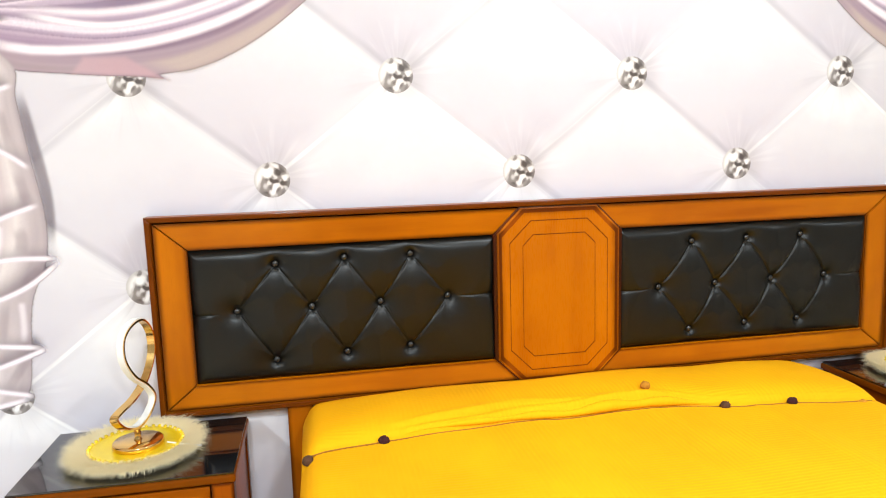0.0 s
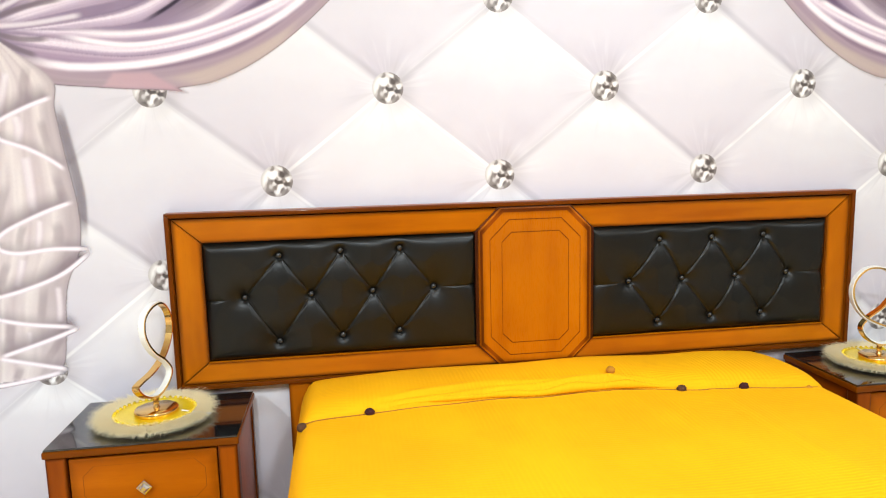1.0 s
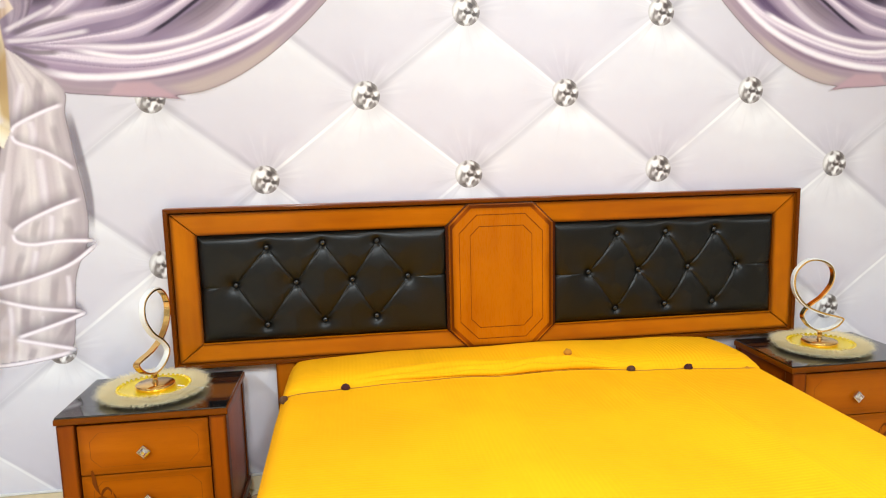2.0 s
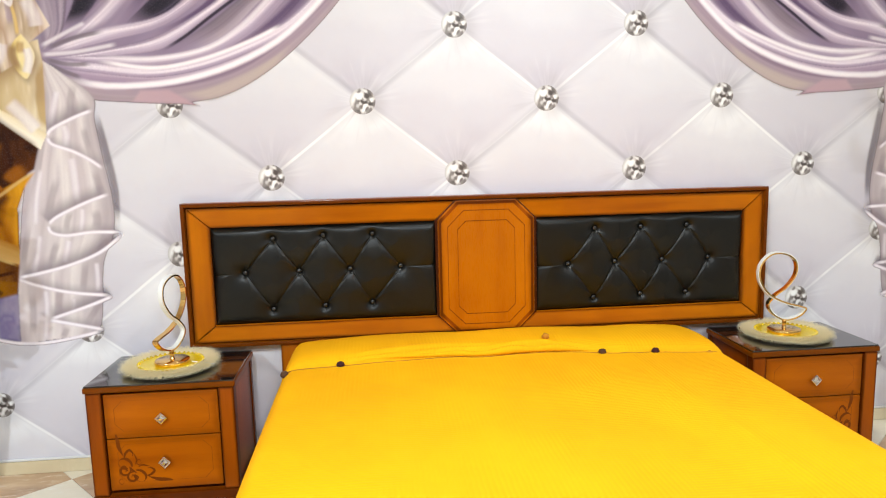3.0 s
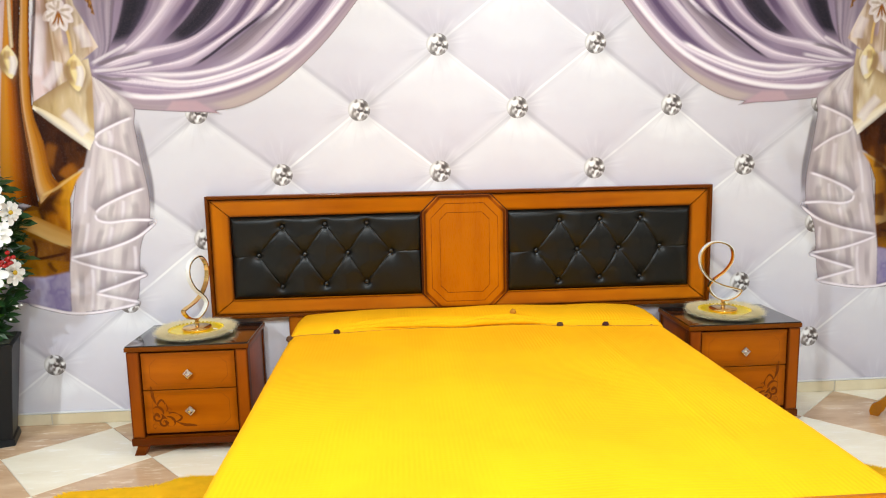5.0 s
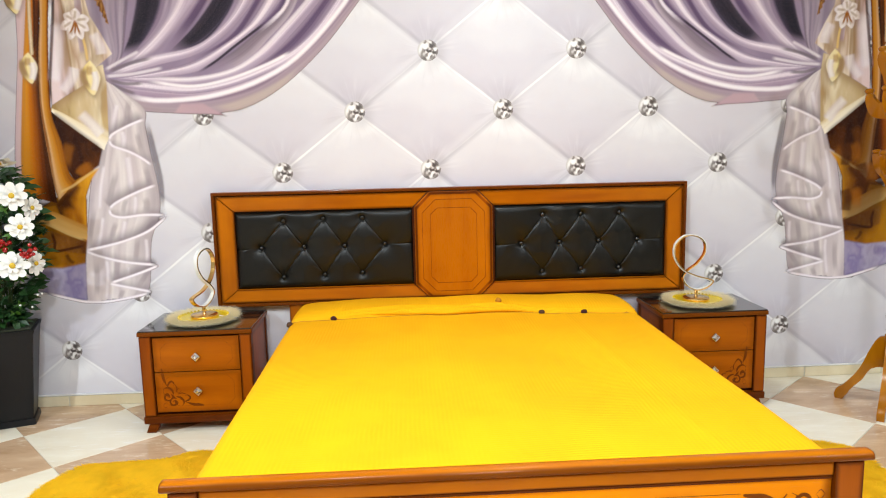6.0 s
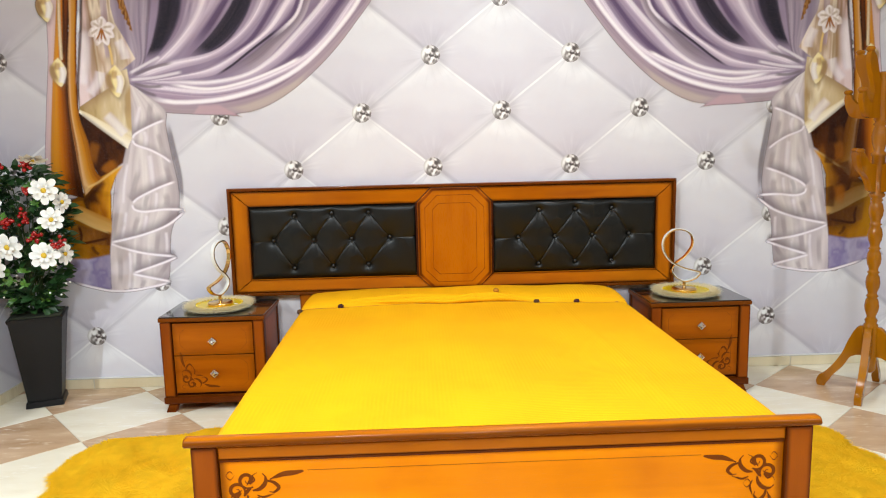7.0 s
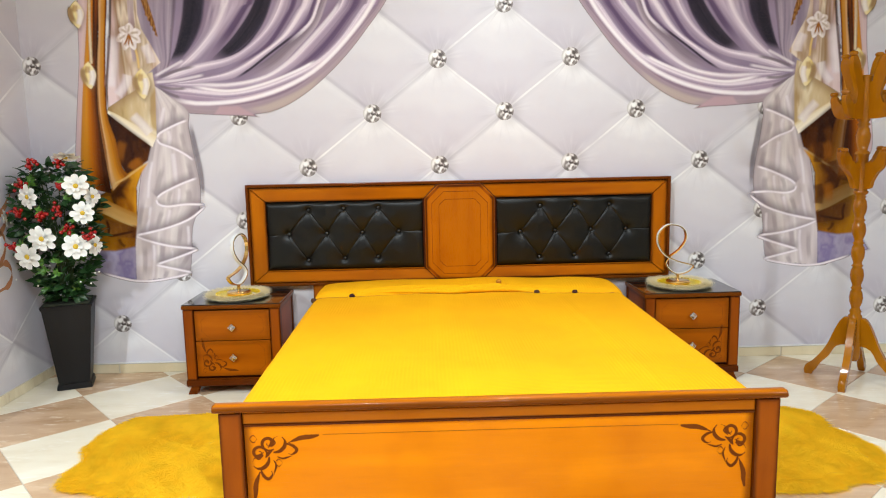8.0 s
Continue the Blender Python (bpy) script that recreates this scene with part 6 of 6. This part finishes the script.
def taper(h0, h1, z0, z1, bevel=0.003):
    bm = box(-1, 1, -1, 1, z0, z1)
    for v in bm.verts:
        k = h0 if v.co.z < (z0 + z1) / 2 else h1
        v.co.x *= k
        v.co.y *= k
    bmesh.ops.bevel(bm, geom=bm.edges[:], offset=bevel, segments=2, affect="EDGES")
    return bm


part("body", taper(0.08, 0.125, 0.032, 0.478), M_pot, planter)
part("foot", taper(0.092, 0.087, 0.0, 0.034), M_pot, planter)
part("rim", taper(0.128, 0.133, 0.474, 0.497), M_pot, planter)
part("soil", box(-0.118, 0.118, -0.118, 0.118, 0.4975, 0.503, 0.002), plain("dark_moss", (0.03, 0.035, 0.015), 0.9, 0, 0.5, 60, 0.6, 0.01), planter, "dark moss filling")

bouquet = thing("artificial_flowers", PX, PY, 0.503, "artificial bouquet of white daisies, red berries and green leaves", "artificial plant")
plant_rng = random.Random(21)
crown_c = Vector((-0.02, -0.03, 0.46))
stems = []
for k in range(22):
    a = plant_rng.uniform(0, 2 * math.pi)
    r = plant_rng.uniform(0.05, 0.2)
    h = plant_rng.uniform(0.25, 0.76)
    tip = Vector((r * math.cos(a) - 0.01, r * math.sin(a) * 0.7 - 0.04, h))
    stems.append([Vector((0.03 * math.cos(a), 0.03 * math.sin(a), 0.0)), Vector((tip.x * 0.35, tip.y * 0.35, h * 0.5)), tip])
for pts in stems:
    part("stem", tube([tuple(p) for p in spline(pts, 7)], 0.003, 5), M_stem, bouquet)


def leaf_mesh(name, leaves, material, label):
    verts, faces = [], []
    for base, direction, normal, length, width in leaves:
        d = direction.normalized()
        s = d.cross(normal).normalized()
        n = s.cross(d)
        k = len(verts)
        for f, wv, bend in ((0, 0.08, 0), (0.3, 0.9, 0.02), (0.62, 0.85, 0.0), (1.0, 0.02, -0.12)):
            c = base + d * length * f + n * length * bend
            verts += [tuple(c - s * width * wv), tuple(c + n * -0.15 * width), tuple(c + s * width * wv)]
        for i in range(3):
            for j in range(2):
                a = k + i * 3 + j
                faces.append((a, a + 1, a + 4, a + 3))
    ob = mesh_of(name, verts, faces, material, bouquet, label, True)
    ob["kind"] = "stuff"
    return ob


def leaves_in(count, rng, low, high, size):
    out = []
    while len(out) < count:
        h = rng.uniform(low, high)
        reach = 0.205 * math.sin(math.pi * min(1, max(0.05, (h - 0.02) / 0.86))) ** 0.8 + 0.035
        a = rng.uniform(0, 2 * math.pi)
        r = reach * math.sqrt(rng.uniform(0.12, 1))
        p = Vector((r * math.cos(a), r * math.sin(a) * 0.6 - 0.03, h))
        d = Vector((math.cos(a + rng.uniform(-0.9, 0.9)), math.sin(a + rng.uniform(-0.9, 0.9)), rng.uniform(-0.5, 0.9)))
        n = Vector((rng.uniform(-0.5, 0.5), rng.uniform(-1, 0.1), rng.uniform(0.3, 1)))
        L = size * rng.uniform(0.7, 1.3)
        out.append((p, d, n, L, L * rng.uniform(0.2, 0.3)))
    return out


leaf_mesh("foliage", leaves_in(1150, plant_rng, 0.02, 0.78, 0.06), M_leaf, "dark green leaves")
pale = []
for k in range(38):  # fresh sprigs, each a whorl of narrow leaves
    a = plant_rng.uniform(0, 2 * math.pi)
    h = plant_rng.uniform(0.06, 0.74)
    reach = 0.19 * math.sin(math.pi * min(1, (h + 0.02) / 0.9)) ** 0.8
    c = Vector((reach * math.cos(a), -abs(reach * math.sin(a)) * 0.9 - 0.04, h))
    for j in range(9):
        t = plant_rng.uniform(0, 6.28)
        d = Vector((math.cos(t), -0.4 + plant_rng.uniform(-0.5, 0.5), math.sin(t) * 0.8 + 0.3))
        pale.append((c, d, Vector((0.1, -1, 0.2)), plant_rng.uniform(0.025, 0.042), 0.0065))
leaf_mesh("young_foliage", pale, M_leaf_pale, "pale green sprigs")


def petal_bm(count, length, width, cup):
    bm = bmesh.new()
    for k in range(count):
        a = 2 * math.pi * k / count + plant_rng.uniform(-0.08, 0.08)
        d = Vector((math.cos(a), 0, math.sin(a)))
        s = Vector((-math.sin(a), 0, math.cos(a)))
        L = length * plant_rng.uniform(0.9, 1.08)
        rows = []
        for f, w, lift in ((0.12, 0.3, 0.0), (0.4, 0.8, cup * 0.6), (0.72, 1.0, cup), (0.92, 0.75, cup * 0.85), (1.0, 0.3, cup * 0.6)):
            c = d * L * f + Vector((0, -lift, 0))
            y = 0.003 * (k % 2)
            rows.append([bm.verts.new(c + s * width * w * e + Vector((0, y + 0.005 * (1 - abs(e)), 0))) for e in (-1, 0, 1)])
        for p, q in zip(rows, rows[1:]):
            for j in range(2):
                bm.faces.new((p[j], p[j + 1], q[j + 1], q[j]))
    return bm


def daisy(x, y, z, r, yaw, pitch):
    two = petal_bm(8, r, r * 0.28, r * 0.12)
    inner = petal_bm(6, r * 0.52, r * 0.15, r * 0.2)
    bmesh.ops.translate(inner, verts=inner.verts, vec=(0, -0.006, 0))
    f = part("daisy", join(two, inner), M_petal, bouquet, "open white daisy", True)
    f.location, f.rotation_euler = (x - PX, y - PY, z - 0.503), (pitch, 0, yaw)
    part("centre", ball(r * 0.19, (0, -0.009, 0), (1, 0.6, 1), 12), M_centre, f, "yellow centre", True)


for x, y, z, r, yaw, pitch in ((-2.306, -0.416, 1.114, 0.07, -0.3, 0.1),
                               (-2.048, -0.42, 1.169, 0.075, 0.25, 0.15),
                               (-2.03, -0.412, 1.022, 0.068, 0.35, 0.0),
                               (-2.242, -0.44, 0.893, 0.082, 0.0, 0.25),
                               (-2.331, -0.432, 0.796, 0.082, -0.1, 0.2),
                               (-2.076, -0.424, 0.844, 0.08, 0.2, 0.0),
                               (-2.009, -0.344, 1.104, 0.06, 1.2, 0.0),
                               (-2.021, -0.34, 0.838, 0.062, 1.25, 0.0),
                               (-2.086, -0.424, 1.325, 0.075, 0.2, 1.25),
                               (-2.471, -0.36, 0.997, 0.06, -1.0, 0.1)):
    daisy(x, y, z, r * 0.92, yaw, pitch)
for x, z in ((-2.27, 1.287), (-2.127, 1.296), (-2.135, 1.165), (-2.348, 1.185), (-2.168, 1.039), (-2.129, 0.93), (-1.999, 0.905), (-2.372, 1.031), (-2.416, 0.848), (-2.252, 1.012)):
    bm = bmesh.new()
    for k in range(15):
        c = (plant_rng.gauss(0, 0.016), plant_rng.uniform(-0.02, 0.02), plant_rng.gauss(0, 0.015))
        bmesh.ops.create_icosphere(bm, subdivisions=1, radius=plant_rng.uniform(0.0085, 0.0125), matrix=Matrix.Translation(c))
    b = part("berry_head", bm, M_berry, bouquet, "cluster of red berries", True)
    b.location = (x - PX, -0.42 - PY + plant_rng.uniform(-0.02, 0.03), z - 0.503)
bm = bmesh.new()
for k in range(26):
    a = plant_rng.uniform(0, 6.28)
    h = plant_rng.uniform(0.1, 0.72)
    r = plant_rng.uniform(0.17, 0.26)
    bmesh.ops.create_icosphere(bm, subdivisions=1, radius=0.006, matrix=Matrix.Translation((r * math.cos(a), -abs(r * math.sin(a)) * 0.6 - 0.03, h)))
sprays = part("seed_spray", bm, M_petal, bouquet, "tiny white buds", True)
sprays["kind"] = "stuff"

# ---- coat stand ----
rack = thing("coat_stand", 2.135, -0.5, 0, "varnished pine coat stand with turned post and curved legs", "coat stand", turn=4)
rack.matrix_basis = pose(2.15, -0.5, 0.002, 0, -1.2, 4)  # it leans a little
post = [(0.02, 0.115), (0.03, 0.13), (0.034, 0.2), (0.034, 0.37), (0.026, 0.38), (0.03, 0.395), (0.021, 0.41)]
z = 0.41
for k in range(5):  # repeated turned beads up the shaft
    h = 0.124
    post += [(0.022, z + 0.01), (0.031, z + 0.035), (0.034, z + 0.06), (0.03, z + 0.09), (0.022, z + 0.105), (0.029, z + 0.113), (0.022, z + 0.121)]
    z += h
post += [(0.036, 1.04), (0.036, 1.05), (0.03, 1.055), (0.03, 1.24), (0.036, 1.245), (0.036, 1.255), (0.022, 1.265), (0.033, 1.31), (0.036, 1.34), (0.028, 1.38), (0.022, 1.39), (0.032, 1.4), (0.022, 1.412), (0.03, 1.42), (0.03, 1.64), (0.034, 1.645), (0.034, 1.652), (0.012, 1.655)]
part("post", lathe(post, 24), M_rackwood, rack, "turned post", True)


def radial_board(name, outline, thick, angle, label=""):
    bm = prism(outline, thick, 0.005, "xz", -thick / 2)
    ob = part(name, bm, M_rackwood, rack, label, True)
    ob.data.set_sharp_from_angle(angle=math.radians(35))
    ob.rotation_euler = (0, 0, math.radians(angle))
    return ob


leg_top = spline([(0.03, 0, 0.36), (0.06, 0, 0.35), (0.095, 0, 0.28), (0.125, 0, 0.2), (0.165, 0, 0.13), (0.205, 0, 0.08), (0.235, 0, 0.055), (0.245, 0, 0.02)], 22)
leg_low = spline([(0.24, 0, 0.0), (0.205, 0, 0.0), (0.188, 0, 0.036), (0.152, 0, 0.085), (0.117, 0, 0.128), (0.092, 0, 0.175), (0.062, 0, 0.205), (0.03, 0, 0.2)], 22)
leg_outline = [(p.x, p.z) for p in leg_top + leg_low]
hook_edge = spline([(0.025, 0, 1.43), (0.09, 0, 1.43), (0.15, 0, 1.445), (0.175, 0, 1.5), (0.18, 0, 1.55), (0.15, 0, 1.555), (0.135, 0, 1.52), (0.105, 0, 1.5), (0.085, 0, 1.53), (0.09, 0, 1.6), (0.125, 0, 1.68), (0.13, 0, 1.74), (0.095, 0, 1.752), (0.065, 0, 1.7), (0.04, 0, 1.62), (0.025, 0, 1.6)], 44)
hook_outline = [(p.x, p.z) for p in hook_edge]
low_edge = spline([(0.025, 0, 1.06), (0.06, 0, 1.07), (0.075, 0, 1.13), (0.12, 0, 1.17), (0.14, 0, 1.22), (0.145, 0, 1.26), (0.115, 0, 1.265), (0.09, 0, 1.225), (0.055, 0, 1.2), (0.025, 0, 1.2)], 30)
low_outline = [(p.x, p.z) for p in low_edge]
for k in range(4):
    ang = 222 + 90 * k
    radial_board("leg", leg_outline, 0.034, ang, "curved leg")
    hook = radial_board("hook", hook_outline, 0.024, ang - 19, "curved double coat hook")
    for hx, hz in ((0.113, 1.752), (0.167, 1.558)):
        part("peg", lathe([(0.01, hz - 0.006), (0.02, hz + 0.004), (0.022, hz + 0.012), (0.016, hz + 0.02), (0.006, hz + 0.022)], 14, hx, 0), M_rackwood, hook, smooth=True)
    low = radial_board("hook", low_outline, 0.024, ang - 27, "short lower coat hook")
    part("peg", lathe([(0.01, 1.258), (0.019, 1.266), (0.021, 1.274), (0.015, 1.282), (0.006, 1.284)], 14, 0.131, 0), M_rackwood, low, smooth=True)

# ---- skirting tiles ----
skirt = part("skirting", box(LEFT, RIGHT, -0.006, -0.0005, 0.0, 0.058), M_grout)
structure(skirt, "beige marble skirting tiles with pale joints", "skirting")
base_tile = box(-0.2235, 0.2235, -0.011, -0.0065, 0.001, 0.056, 0.0015)
first = part("skirting_tile", base_tile, M_skirt, skirt)
first.location = (-2.095 - 0.2275, 0, 0)
for k in range(1, 12):
    x = -2.095 - 0.2275 + 0.455 * k
    if x < RIGHT - 0.2:
        ob = new("skirting_tile", first.data)
        ob.parent, ob.location = skirt, (x, 0, 0)
structure(part("trim_caulk", box(LEFT, RIGHT, -0.0105, -0.001, 0.0582, 0.066, 0.002), M_caulk), "white bead above the skirting", "trim")
skirt_w = structure(part("skirting_west", box(LEFT + 0.0005, LEFT + 0.006, STUB, -0.012, 0, 0.058), M_grout), "beige marble skirting tiles", "skirting")
side_tile = box(0.0065, 0.011, -0.2235, 0.2235, 0.001, 0.056, 0.0015)
first = part("skirting_tile", side_tile, M_skirt, skirt_w)
first.location = (LEFT, -0.245, 0)
for k in (1, 2):
    ob = new("skirting_tile", first.data)
    ob.parent, ob.location = skirt_w, (LEFT, -0.245 - 0.455 * k + (0.1 if k == 2 else 0), 0)

# ---- floor tiles, laid on the diagonal ----
floor = structure(part("floor", box(-4.72, RIGHT + 0.12, DEPTH - 0.12, 0.12, -0.1, -0.003), M_grout), "diagonal checkerboard of cream and brown marble tiles", "floor")
TILE, ANGLE = 0.482, math.radians(41)
ORIGIN = Vector((-1.815, -0.765))
U = Vector((math.cos(ANGLE), math.sin(ANGLE)))
V = Vector((-U.y, U.x))
tile_bm = box(0.0016, TILE - 0.0016, 0.0016, TILE - 0.0016, -0.0029, 0.0, 0.0008, 1)
proto = bpy.data.meshes.new("tile")
tile_bm.to_mesh(proto)
tile_bm.free()
protos = []
for mat in M_tile:
    me = proto.copy()
    me.materials.append(mat)
    protos.append(me)
rest = [([], []), ([], [])]


def cut_to(poly, x0, x1, y0, y1):
    """The part of a 2D outline inside a rectangle."""
    for axis, limit, keep in ((0, x0, 1), (0, x1, -1), (1, y0, 1), (1, y1, -1)):
        out = []
        for p, q in zip(poly, poly[1:] + poly[:1]):
            dp, dq = (p[axis] - limit) * keep, (q[axis] - limit) * keep
            if dp >= 0:
                out.append(p)
            if dp * dq < 0:
                out.append(p.lerp(q, dp / (dp - dq)))
        poly = out
    return poly


for i in range(-18, 19):
    for j in range(-18, 19):
        o = ORIGIN + i * TILE * U + j * TILE * V
        c = o + 0.5 * TILE * (U + V)
        kind = (i + j) % 2
        e = 0.0016
        quad = [o + a * U + b * V for a, b in ((e, e), (TILE - e, e), (TILE - e, TILE - e), (e, TILE - e))]
        whole = all(-4.6 < p.x < RIGHT and DEPTH < p.y < 0 and not (p.x < LEFT and p.y > STUB) for p in quad)
        near = -3.0 < c.x < 3.0 and c.y > -2.7
        if whole and near:
            ob = new("tile", protos[kind])
            ob.parent = floor
            ob.matrix_basis = pose(o.x, o.y, 0, 0, 0, math.degrees(ANGLE))
            continue
        pieces = [quad] if whole else [cut_to(quad, -4.6, RIGHT, DEPTH, STUB), cut_to(quad, LEFT, RIGHT, STUB, 0)]
        for poly in pieces:
            if len(poly) < 3:
                continue
            if near and not whole:
                cut = mesh_of("tile", [(p.x, p.y, 0) for p in poly] + [(p.x, p.y, -0.0029) for p in poly],
                              [tuple(range(len(poly)))] + [(k, k + len(poly), (k + 1) % len(poly) + len(poly), (k + 1) % len(poly)) for k in range(len(poly))], M_tile[kind], floor)
                continue
            vs, fs = rest[kind]
            k = len(vs)
            vs += [(p.x, p.y, -0.0005) for p in poly]
            fs.append(tuple(range(k, k + len(poly))))
for (vs, fs), mat in zip(rest, M_tile):
    ob = mesh_of("far_tiles", vs, fs, mat, floor)
    ob["kind"] = "stuff"
